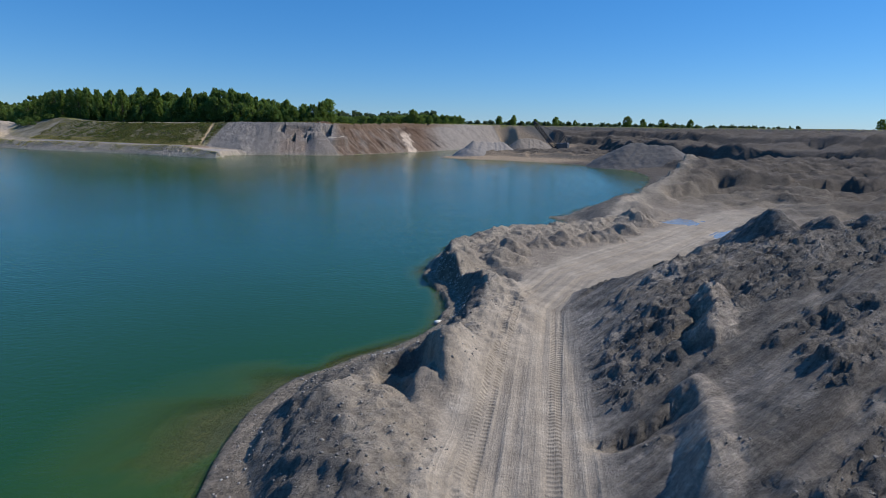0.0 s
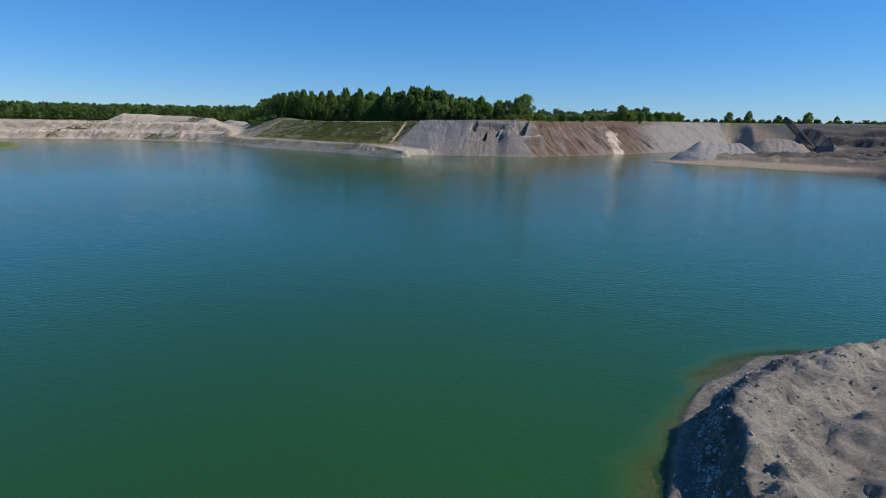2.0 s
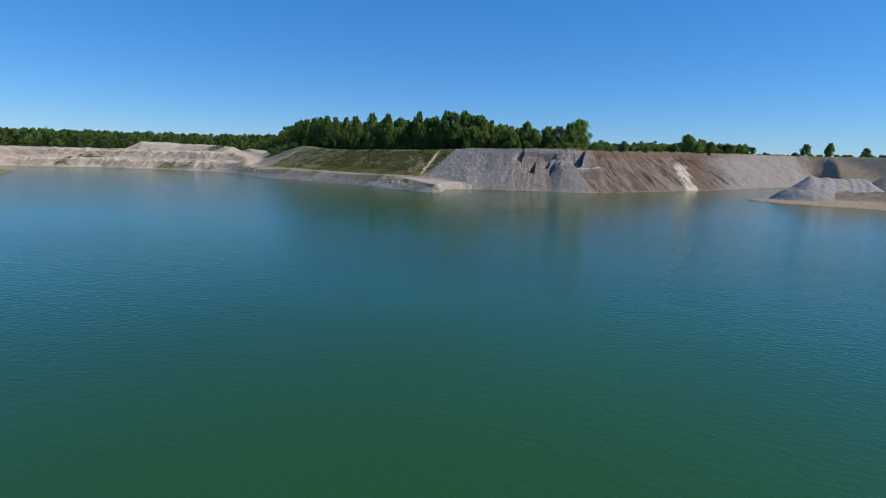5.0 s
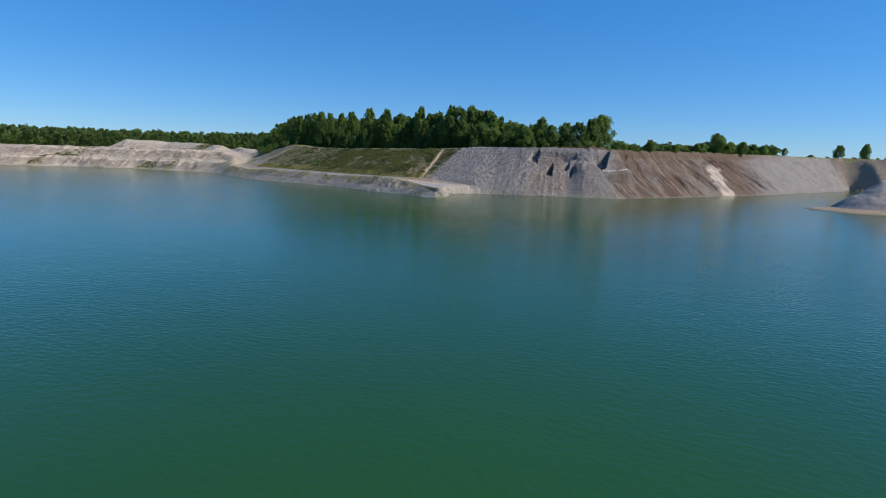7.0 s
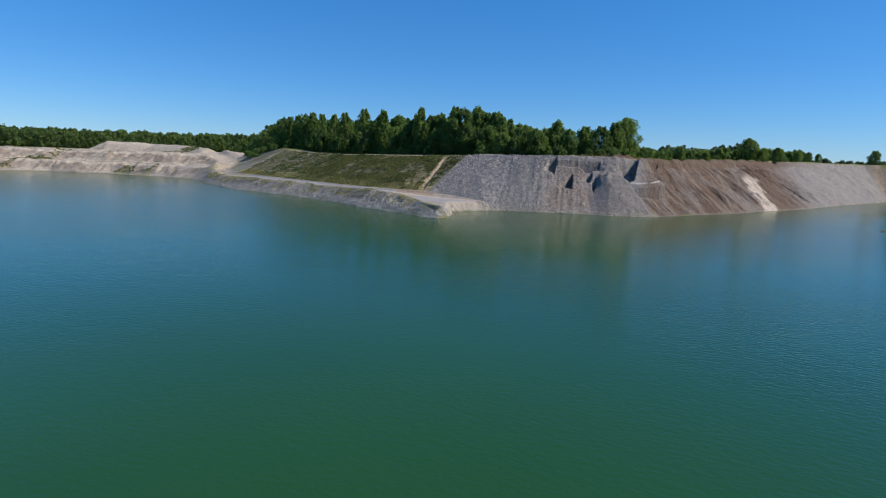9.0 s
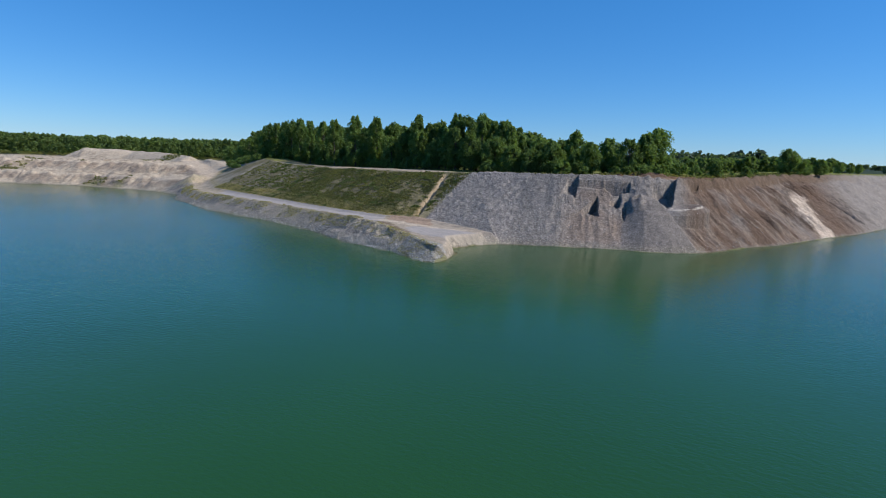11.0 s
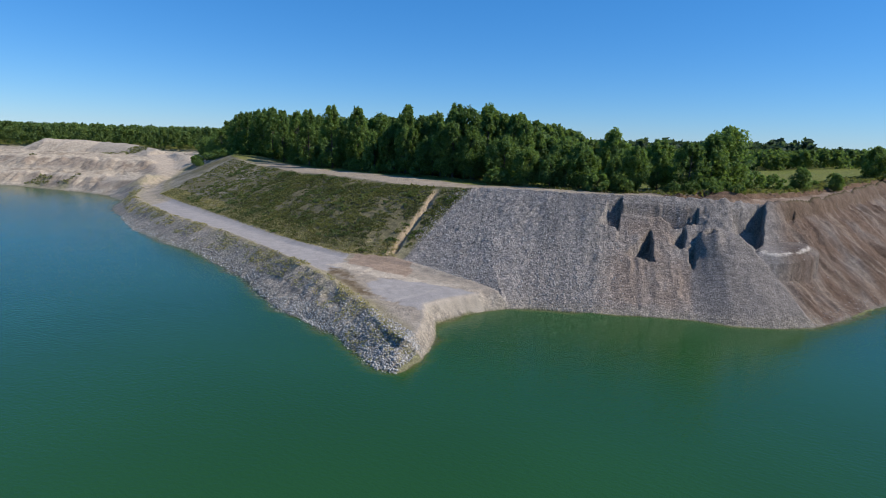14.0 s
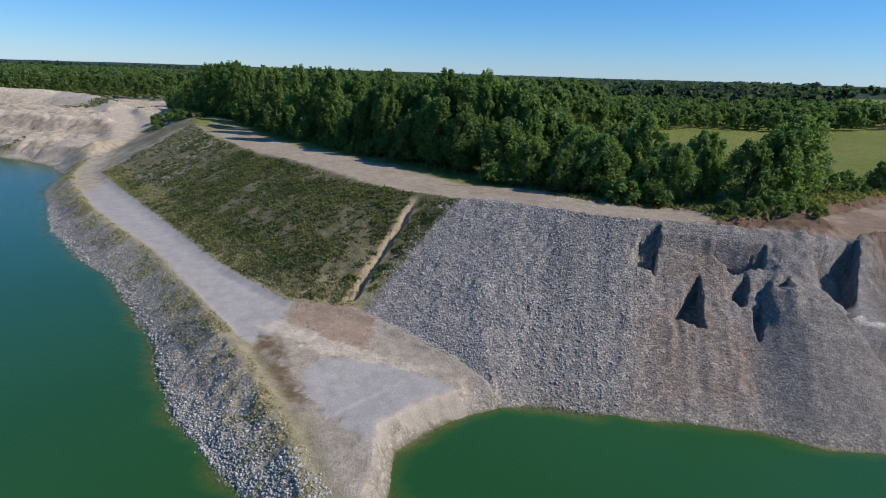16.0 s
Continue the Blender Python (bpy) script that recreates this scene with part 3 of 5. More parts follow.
    streak = streak * (1 - brown) + brown * ((1.05 * ridged(slant * 0.34, (cx - cy) * 0.05, 43) + 0.40 * ridged(slant * 0.9, (cx - cy) * 0.06, 44)) * np.clip(0.6 + 0.9 * fbm(cx * 0.12, cy * 0.12, 52), 0.1, 1.3) + 0.7 * fbm(slant * 0.11, (cx - cy) * 0.03, 54) + 0.15 * fbm(cx * 0.9, cy * 0.9, 56))
    streak = streak + 0.22 * ridged((cx - 0.12 * cy + 0.8 * fbm(cx * 0.12, cy * 0.12, 85)) * 0.33, cy * 0.03, 86) * smooth(-70, -60, cx) * smooth(-36, -42, cx)
    streak = streak + brown * (0.50 * ridged(slant * 0.75, (cx - cy) * 0.045, 115, 2) * smooth(-0.3, 0.3, fbm(cx * 0.15, cy * 0.15, 116)) + 0.14 * ridged(slant * 2.0, (cx - cy) * 0.12, 117, 2) + 0.10 * fbm(cx * 2.2, cy * 2.2, 118, 2))
    body = np.clip(s * (1 - s) * 6, 0, 1)
    sag = (1.1 * smooth(-44, -36, cx) * smooth(60, 20, cx) + 0.25) * np.sin(np.clip(s, 0, 1) * math.pi)
    swell = smooth(-0.5, 5.5, fan_left) * smooth(-0.2, 0.6, fan_right) * smooth(0.78, 0.62, s)
    cut = (streak * (1 - 0.9 * fan) * body - sag * (1 - 0.9 * swell)) + 0.07 * fbm(cx * 1.3, cy * 1.3, 45)
    jig = 0.35 * fbm(cx * 0.8, cy * 0.8, 46) + 0.15 * fbm(cx * 2.2, cy * 2.2, 50)

    def niche(outline, sill, deep):
        """A scoop in the face: its outline and the line of its floor by x and share of the height, with upright back and side."""
        at, up = cx + 0.5 * jig, s + 0.02 * jig
        (x0, s0), (x1, s1) = sill
        rise = up - (s0 + (at - x0) / (x1 - x0) * (s1 - s0))
        left, right = min(p[0] for p in outline), max(p[0] for p in outline)
        open_side = np.clip((at - left) / (0.25 * (right - left)), 0.5, 1)
        return -deep * inside(outline, at, up) * np.clip(rise / 0.10, 0, 1) * open_side

    cut += niche([(-39.4, 0.95), (-37.5, 0.975), (-37.3, 0.73), (-40.4, 0.735)], ((-40.4, 0.735), (-37.3, 0.72)), 2.6)
    cut += niche([(-37.6, 0.91), (-25.5, 0.905), (-25.5, 0.83), (-28.9, 0.785), (-31.2, 0.86), (-37.6, 0.875)], ((-37.6, 0.82), (-25.5, 0.77)), 3.0)
    cut += niche([(-32.6, 0.76), (-31.7, 0.46), (-35.9, 0.52)], ((-35.9, 0.51), (-31.7, 0.45)), 3.0)
    cut += niche([(-27.4, 0.79), (-27.3, 0.62), (-28.5, 0.60), (-29.8, 0.66)], ((-29.8, 0.65), (-27.3, 0.60)), 2.4)
    cut += niche([(-26.9, 0.62), (-25.7, 0.64), (-26.1, 0.42), (-26.5, 0.42)], ((-26.9, 0.42), (-25.7, 0.42)), 1.3)
    cut += niche([(-24.8, 0.74), (-23.2, 0.77), (-23.0, 0.66), (-24.2, 0.63)], ((-24.8, 0.62), (-23.0, 0.63)), 1.0)
    cut += niche([(-20.4, 0.91), (-15.3, 0.955), (-15.8, 0.75), (-16.6, 0.60), (-20.2, 0.74)], ((-20.4, 0.72), (-16.6, 0.58)), 3.6)
    cut += niche([(-12.0, 0.90), (-9.8, 0.93), (-9.9, 0.84), (-11.6, 0.82)], ((-12.0, 0.80), (-9.8, 0.82)), 1.1)
    cut -= 0.7 * smooth(0.90, 0.87, s + 0.012 * jig) * smooth(0.45, 0.8, s) * smooth(-38.0, -37.2, cx + jig) * smooth(-23.5, -25.6, cx + jig)
    cut += 0.9 * smooth(-25.6, -25.0, cx + jig) * smooth(-21.8, -23.4, cx + jig) * smooth(0.46, 0.58, s) * smooth(0.78, 0.70, s) + 0.6 * jig * smooth(-26, -24.5, cx) * smooth(-10, -13, cx) * smooth(0.5, 0.6, s) * (1 - fan)
    cut += 0.7 * smooth(-16.6, -16.0, cx + jig) * smooth(-10.5, -13.0, cx) * smooth(0.74, 0.8, s) * smooth(0.99, 0.93, s)
    cut -= 0.9 * np.maximum(fbm(cx * 0.3, cy * 0.3, 67) + 0.1, 0) * smooth(0.86, 0.97, s) * smooth(-22, -14, cx)
    cut += 0.5 * swell * smooth(0, 0.25, s)
    cut -= brown * (0.8 + 0.5 * fbm(cx * 0.4, cy * 0.4, 119)) * smooth(0.93, 0.90, s + 0.015 * jig) * smooth(0.70, 0.88, s)
    cut += 0.16 * ridged(cx * 1.1, cy * 1.1, 120, 2) * smooth(0.45, 0.6, s) * smooth(-41, -37, cx) * (1 - fan)
    z[m] += cut
    ledge = np.hypot((0.74 * (cx + 13.4) + 0.67 * (cy - 262.8)) / 4.6, (0.74 * (cy - 262.8) - 0.67 * (cx + 13.4)) / 2.2) + 0.12 * jig
    z[m] = np.where(ledge < 1.5, np.maximum(z[m], 8.3 + 0.16 * (cy - 262) - 2.2 * np.maximum(ledge - 0.97, 0)), z[m])
    lip = np.zeros(x.shape)
    lip[m] = smooth(0.0, 0.3, jig + 0.2) * smooth(0.72, 0.92, ledge) * smooth(1.12, 1.0, ledge) * (0.74 * (cy - 262.8) - 0.67 * (cx + 13.4) < 0.6)
    out["lip"], out["fan"] = lip, np.zeros(x.shape)
    out["fan"][m] = fan
    out["cliff"], out["share"], out["brown"] = m * 1.0, share, smooth(-16, -10, x) * m * smooth(75, 35, x)
    # wooded bank and the bench at its foot
    face = z.copy()
    share, m = strip(z, x, y, list(reversed(BANK_TOE)), list(reversed([CLIFF_TOP[-3][:3], CLIFF_TOP[-2]] + BANK_TOP)))
    meet = smooth(-50, -61, x - 0.1 * (y - 250))
    z = np.where(m & (out["cliff"] > 0), face * (1 - meet) + z * meet, z)
    lie = x[m] * 0.86 - y[m] * 0.5
    z[m] += (0.16 * ridged(lie * 0.55 + 0.4 * fbm(x[m] * 0.3, y[m] * 0.3, 107), share[m] * 1.5, 108) + 0.08 * ridged(lie * 1.4, share[m] * 4, 109)) * np.clip(share[m] * 5, 0, 1) * smooth(1.0, 0.9, share[m])
    z[m] += (0.25 * fbm(x[m] * 0.3, y[m] * 0.3, 51) + 0.12 * fbm(x[m] * 1.2, y[m] * 1.2, 53)) * np.clip(share[m] * 6, 0, 1)
    out["bank"], out["bankshare"] = m * 1.0, share
    bx, by = x, y
    gully = np.abs(bx - (-72.0 + 0.06 * (by - 262)) - 0.25 * fbm(by * 0.4, by * 0, 55))
    z = z - 0.9 * smooth(0.9, 0.1, gully) * m * smooth(0.02, 0.08, share) * smooth(0.95, 0.8, share)
    out["gully"] = smooth(1.3, 0.3, gully) * m * smooth(0.98, 0.85, share)
    share, m = strip(z, x, y, SHORE3, BENCH_CREST)
    out["riprap"] = m * 1.0
    z[m] += 0.3 * fbm(x[m] * 0.5, y[m] * 0.5, 57) + 0.3 * ridged(x[m] * 0.4, y[m] * 0.6, 89) * smooth(0.1, 0.4, share[m])
    bench_poly = [p[:2] for p in BENCH_CREST] + [p[:2] for p in reversed(BANK_TOE)] + SHORE_WEST[:4]
    m = inside(bench_poly, x, y)
    cd, cz, _, _ = to_line(BENCH_CREST, x[m], y[m])
    ed, ez, _, _ = to_line(BANK_TOE, x[m], y[m])
    level = (cz * (ed + 0.1) + ez * (cd + 0.1)) / (cd + ed + 0.2) - 0.55 * smooth(0.5, 2.2, cd) * smooth(0.3, 2.0, ed)
    pad_z = 2.1 * smooth(-74, -60, x[m])
    level = 0.5 * (level + pad_z + np.sqrt((level - pad_z) ** 2 + 0.5))
    level = level + (0.12 + 0.22 * fbm(x[m] * 0.5, y[m] * 0.5, 106)) * smooth(1.9, 0.4, cd) * smooth(-62, -68, x[m])
    z[m] = level + 0.04 * fbm(x[m] * 0.6, y[m] * 0.6, 59)
    out["bench"] = m * 1.0
    out["crest"] = np.where(to_line(BENCH_CREST, x, y)[0] < 4.5, 1 - to_line(BENCH_CREST, x, y)[0] / 4.5, 0)
    cove = smooth(4.6, 3.2, to_line(SHORE_WEST[:4], x, y)[0]) * (y < 246) * (y > 219)
    z = np.where((d > 0) & (y > 200) & (y < 330) & (x < -44) & (x > -200), np.minimum(z, (0.66 + 0.9 * cove + 0.12 * cove * ridged(x * 0.9, y * 0.9, 74) + 2.0 * smooth(-55, -47, x)) * d + 0.05), z)
    z = np.where((d > 0) & pit & (y > 125), np.minimum(z, (0.09 + 0.6 * smooth(300, 380, y) + 0.35 * smooth(385, 420, y)) * d + 0.12 + 0.05 * fbm(x * 0.3, y * 0.3, 64) + 0.55 * np.maximum(d - 13, 0) + 30 * smooth(26, 40, d)), z)
    z = np.where((d > 0) & (d < 12), np.minimum(z, 1.5 * d + 0.12), z)
    z = np.where((d > 0) & inside(LAKE, x, y), np.minimum(z, 0.2 * d + 0.05), z)
    # road ruts
    rd, _, ralong, rside = to_line(ROAD, x, y)
    off = rd * rside + 0.35 * np.sin(ralong * 0.11)
    on_road = smooth(3.8, 2.6, rd + 0.5 * fbm(x * 0.3, y * 0.3, 63)) * smooth(74, 50, x) * pit * (1 - np.clip(out["heap"], 0, 1))
    track = np.zeros(x.shape)
    for at in (-1.75, -1.15, 1.05, 1.7, 0.1):
        track = np.maximum(track, smooth(0.34, 0.16, np.abs(off - at - 0.25 * np.sin(ralong * 0.07 + at))) * (0.45 if abs(at) < 0.5 else 1))
    z = z - 0.07 * track * on_road
    out["road"], out["track"], out["along"], out["across"] = on_road, track * on_road, ralong, np.clip(rd * rside, -12, 12)
    # lake bed
    bed = -0.12 - 0.20 * np.maximum(-d, 0) - 0.35 * np.maximum(-d - 4, 0)
    z = np.where(d <= 0, np.maximum(bed, -7) + 0.1 * fbm(x * 0.4, y * 0.4, 61), np.maximum(z, 0.04 + 0.05 * np.minimum(d, 4)))
    out["d"] = d
    return z, out


SHORE3 = [(*p, 0.0) for p in SHORE_WEST[4:20]]


def steps(*spans):
    """Grid lines: (from, to, spacing) spans end to end."""
    return np.concatenate([np.linspace(a, b, max(2, int(round((b - a) / s)) + 1))[:-1] for a, b, s in spans] + [[spans[-1][1]]])


GX = steps((-4500, -1500, 500), (-1500, -450, 60), (-450, -345, 4), (-345, -225, 1.7), (-225, -200, 1.7), (-200, -96, 0.9), (-96, -40, 0.75), (-40, -6, 0.75), (-6, 46, 0.65), (46, 130, 0.9), (130, 300, 2.5), (300, 900, 40), (900, 4500, 400))
GY = steps((-3000, -200, 400), (-200, -20, 12), (-20, -2, 1), (-2, 58, 1.0), (58, 130, 1.0), (130, 212, 3), (212, 246, 0.7), (246, 274, 0.7), (274, 300, 0.6), (300, 345, 0.6), (345, 400, 1.6), (400, 410, 1.6), (410, 460, 2.5), (460, 900, 20), (900, 4900, 250))


def tile(xs, ys):
    """A stretch of the ground: its grid lines, heights and masks."""
    px, py = np.meshgrid(xs, ys)
    z, k = land(px.ravel(), py.ravel())
    return {"xs": xs, "ys": ys, "px": px, "py": py, "z": z.reshape(px.shape), "k": k}


MAIN = tile(GX, GY)
soft = smooth(-168, -185, MAIN["px"]) * smooth(-225, -205, MAIN["px"]) * smooth(300, 312, MAIN["py"]) * smooth(1.0, 6.0, MAIN["k"]["d"].reshape(MAIN["px"].shape))
high = MAIN["z"]
for _ in range(4):
    mean = high.copy()
    mean[1:-1, 1:-1] = (high[:-2, 1:-1] + high[2:, 1:-1] + high[1:-1, :-2] + high[1:-1, 2:] + high[1:-1, 1:-1]) / 5
    high = high * (1 - soft) + mean * soft
MAIN["z"] = high + soft * (0.3 * ridged(MAIN["px"] * 0.11, MAIN["py"] * 0.16, 91) + 0.25 * fbm(MAIN["px"] * 0.4, MAIN["py"] * 0.4, 93))
# finer stretches let into it: the haul road with its spoil, the bench with the gravel face, the brown face in two, the spoil banks
FINE = [tile(steps((-6, 46, 0.15)), steps((-2, 58, 0.15))), tile(steps((-96, -6, 0.22)), steps((212, 274, 0.22))), tile(steps((-6, 46, 0.3)), steps((246, 274, 0.3))), tile(steps((-40, 46, 0.34)), steps((274, 345, 0.34))), tile(steps((-345, -225, 0.8)), steps((300, 400, 0.8)))]
for near in FINE:
    for row in (0, -1):
        at = np.argmin(np.abs(GY - near["ys"][row]))
        near["z"][row] = np.interp(near["xs"], GX, MAIN["z"][at])
        at = np.argmin(np.abs(GX - near["xs"][row]))
        near["z"][:, row] = np.interp(near["ys"], GY, MAIN["z"][:, at])


def within(near, x, y):
    return (x >= near["xs"][0]) & (x <= near["xs"][-1]) & (y >= near["ys"][0]) & (y <= near["ys"][-1])


def height_in(near, x, y):
    xs, ys, z = near["xs"], near["ys"], near["z"]
    i = np.clip(np.searchsorted(xs, x) - 1, 0, len(xs) - 2)
    j = np.clip(np.searchsorted(ys, y) - 1, 0, len(ys) - 2)
    u, v = (x - xs[i]) / (xs[i + 1] - xs[i]), (y - ys[j]) / (ys[j + 1] - ys[j])
    return (z[j, i] * (1 - u) + z[j, i + 1] * u) * (1 - v) + (z[j + 1, i] * (1 - u) + z[j + 1, i + 1] * u) * v


def ground_z(x, y):
    """The ground's height at x, y, as its meshes have it."""
    x, y = np.asarray(x, float), np.asarray(y, float)
    z = height_in(MAIN, x, y)
    for near in FINE:
        z = np.where(within(near, x, y), height_in(near, x, y), z)
    return z


def soil(near):
    """The soil's colour by area, with sunlight painted on the heap's tongues."""
    x, y, k, GZ = near["px"].ravel(), near["py"].ravel(), near["k"], near["z"].ravel()
    n1, n2, n3 = fbm(x * 0.05, y * 0.05, 71), fbm(x * 0.22, y * 0.22, 73), fbm(x * 0.9, y * 0.9, 75)

    def lay(c, tone, weight):
        return c * (1 - weight[:, None]) + np.array(tone) * weight[:, None]

    c = np.tile(np.array((0.125, 0.145, 0.026)), (len(x), 1))  # meadow
    c = lay(c, (0.155, 0.16, 0.036), np.clip(0.3 + n1 * 0.7, 0, 1))
    c = lay(c, (0.10, 0.14, 0.03), smooth(2, 6, k["d"]) * (x < 0) * (y < 240))
    c = lay(c, (0.39, 0.34, 0.275), k["west"])
    c = lay(c, (0.25, 0.208, 0.162), k["west"] * np.clip(n2 * 1.3 + 1.0 * n3, 0, 1))
    c = lay(c, (0.24, 0.19, 0.15), k["face"] * 0.75)
    c = lay(c, (0.20, 0.19, 0.10), k["west"] * np.clip(n1 * 2 - 1.0, 0, 0.7))
    c = lay(c, (0.47, 0.40, 0.32), k["pale"] * np.clip(0.6 + n2, 0, 0.9))
    c = lay(c, (0.42, 0.355, 0.285), k["ramp"] * 0.9)
    c = lay(c, (0.215, 0.187, 0.16), k["pit"])
    c = lay(c, (0.095, 0.082, 0.07), k["pit"] * smooth(56, 86, x + 0.25 * y))
    c = lay(c, (0.085, 0.074, 0.066), k["pit"] * np.clip(0.6 + n1 * 0.9, 0, 1) * smooth(75, 105, x + 0.25 * y))
    c = lay(c, (0.125, 0.119, 0.113), k["wall"] * 0.9)
    c = lay(c, (0.085, 0.075, 0.068), k["pit"] * smooth(3.5, 6.0, GZ) * smooth(95, 112, x) * smooth(320, 260, y) * (k["wall"] < 0.5) * np.clip(0.65 + n2 * 0.6, 0, 1))
    c = lay(c, (0.30, 0.235, 0.17), k["pit"] * smooth(200, 215, y) * smooth(150, 130, x) * smooth(22, 12, k["d"]))
    c = lay(c, (0.31, 0.272, 0.225), k["pit"] * smooth(90, 50, x) * smooth(95, 70, y) * np.clip(0.5 + n2 * 0.5, 0, 1) * 0.8)
    c = lay(c, (0.125, 0.118, 0.111), k["heap"])
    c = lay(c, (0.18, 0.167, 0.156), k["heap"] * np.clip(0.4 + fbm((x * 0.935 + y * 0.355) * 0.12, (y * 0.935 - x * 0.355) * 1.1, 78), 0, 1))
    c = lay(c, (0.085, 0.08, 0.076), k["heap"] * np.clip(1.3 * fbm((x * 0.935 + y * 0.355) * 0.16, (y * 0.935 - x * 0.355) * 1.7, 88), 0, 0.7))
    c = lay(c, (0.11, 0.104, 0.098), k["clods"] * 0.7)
    c = lay(c, (0.21, 0.195, 0.18), k["heap"] * np.clip(n2 * 1.3 + n3 * 0.5 - 0.35, 0, 0.9))
    # tongues laid paler: the sun they catch is put into the colour
    c = lay(c, (0.26, 0.235, 0.21), k["tongue"] * 0.9)
    c = lay(c, (0.33, 0.295, 0.25), np.clip(k["berm"], 0, 1) * 0.9)
    c = lay(c, (0.19, 0.168, 0.143), np.clip(k["berm"], 0, 1) * np.clip(0.9 * n3 + 0.6 * n2 + 0.05, 0, 0.75))
    # darker grey over the berm's water side, nearly up to the crest
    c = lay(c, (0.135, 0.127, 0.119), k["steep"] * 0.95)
    c = lay(c, (0.335, 0.302, 0.262), k["road"] * (0.75 + 0.25 * np.clip(n3, -1, 1)))
    c = lay(c, (0.30, 0.265, 0.225), k["track"] * 0.4)
    # upper track along the bank top
    td = to_line([p[:2] for p in BANK_TOP[::-1]] + [p[:2] for p in CLIFF_TOP[::-1][1:9]], x, y)
    track = smooth(13, 10.5, td[0] + 1.2 * n2) * (td[3] > 0) * smooth(-170, -140, x) * (k["bank"] < 0.5) * (k["cliff"] < 0.5)
    c = lay(c, (0.31, 0.262, 0.208), track)
    c = lay(c, (0.24, 0.195, 0.145), track * np.clip(n2 + 0.5 * n3, 0, 0.7))
    c = lay(c, (0.215, 0.155, 0.115), k["rim"])
    c = lay(c, (0.31, 0.24, 0.185), k["rim"] * np.clip(n2 * 1.5, 0, 0.8))
    c = lay(c, (0.125, 0.078, 0.05), k["rimwall"] * 0.9)
    c = lay(c, (0.232, 0.213, 0.202), k["cliff"])
    bars = ridged((x + 0.10 * y) * 0.55, y * 0.02, 41) * smooth(-60, -46, x) + 0.7 * ridged((x + 0.05 * y) * 1.3, y * 0.03, 42) * smooth(-44, -37, x)
    c = lay(c, (0.20, 0.18, 0.165), k["cliff"] * np.clip(bars, 0, 1) * 0.6)
    c = lay(c, (0.215, 0.173, 0.146), k["cliff"] * smooth(-41, -36, x) * smooth(-24, -27, x) * smooth(0.96, 0.88, k["share"]) * np.clip(0.7 + n2, 0.2, 0.95))
    c = lay(c, (0.122, 0.083, 0.061), k["brown"] * np.clip(1 - k["fan"], 0, 1) * np.clip(0.85 + n2 * 0.6, 0, 1))
    slant = 0.62 * x + 0.78 * y + 0.9 * fbm(x * 0.14, y * 0.14, 49)
    c = lay(c, (0.07, 0.047, 0.034), k["brown"] * np.clip(ridged(slant * 0.34, (x - y) * 0.05, 43) + 0.6 * ridged(slant * 0.9, (x - y) * 0.06, 44), 0, 0.75) * np.clip(0.6 + 0.9 * fbm(x * 0.12, y * 0.12, 52), 0.1, 1))
    c = lay(c, (0.23, 0.185, 0.15), k["brown"] * np.clip(ridged(slant * 0.4, (x - y) * 0.05, 79) - 0.2, 0, 0.8))
    c = lay(c, (0.11, 0.07, 0.048), k["brown"] * smooth(27, 31, x + 0.22 * (y - 303)) * smooth(50, 40, x) * 0.7)
    c = lay(c, (0.48, 0.40, 0.33), k["brown"] * smooth(4.2, 2.2, np.abs((x - 24.6) + (y - 303.5) * 0.22 + 2.2 * n2 + 0.8 * n3)) * smooth(0.75, 0.6, k["share"]))
    c = lay(c, (0.195, 0.175, 0.162), k["fan"] * 0.95)
    c = lay(c, (0.55, 0.50, 0.44), k["lip"])
    c = lay(c, (0.225, 0.205, 0.19), k["cliff"] * smooth(30, 55, x))
    c = lay(c, (0.12, 0.082, 0.056), k["brown"] * smooth(0.86, 0.91, k["share"] + 0.02 * n3) * 0.8)
    c = lay(c, (0.105, 0.088, 0.04), k["brown"] * smooth(0.97, 0.995, k["share"]))
    green = k["bank"] * smooth(-69.6, -70.8, x - 0.30 * (y - 252) + 0.8 * n2)
    c = lay(c, (0.25, 0.231, 0.221), k["bank"] * (1 - green))
    c = lay(c, (0.135, 0.122, 0.070), green)
    c = lay(c, (0.080, 0.086, 0.038), green * np.clip(0.45 + n2 * 1.1 + n3 * 0.5, 0, 1))
    c = lay(c, (0.25, 0.20, 0.145), green * np.clip(n2 * 1.6 - 0.9, 0, 0.7))
    c = lay(c, (0.25, 0.225, 0.175), k["bank"] * smooth(-128, -140, x) * np.clip(0.5 + n2, 0, 1))
    c = lay(c, (0.28, 0.245, 0.15), green * smooth(4.6, 1.4, to_line(BANK_TOE, x, y)[0] + 1.6 * n2) * 0.85)
    c = lay(c, (0.34, 0.27, 0.19), k["gully"])
    c = lay(c, (0.31, 0.278, 0.242), k["riprap"])
    cd, ed = to_line(BENCH_CREST, x, y)[0], to_line(BANK_TOE, x, y)[0]
    c = lay(c, (0.27, 0.235, 0.175), k["bench"])
    c = lay(c, (0.205, 0.185, 0.105), k["bench"] * np.clip(n2 * 1.2 + 0.15, 0, 0.9))
    c = lay(c, (0.36, 0.31, 0.25), k["bench"] * smooth(-152, -160, x + 2 * n2) * np.clip(0.7 + 0.5 * n3, 0, 1))
    n4 = fbm(x * 2.6, y * 2.6, 121, 2)
    wx, wy = x + 0.6 * n2 + 0.45 * n3 + 0.25 * n4, y + 0.55 * n3 - 0.4 * n2 - 0.25 * n4
    soften = lambda poly: inside(poly, wx, wy) * 0.7 + inside(poly, wx + 0.25, wy) * 0.15 + inside(poly, wx, wy + 0.25) * 0.15
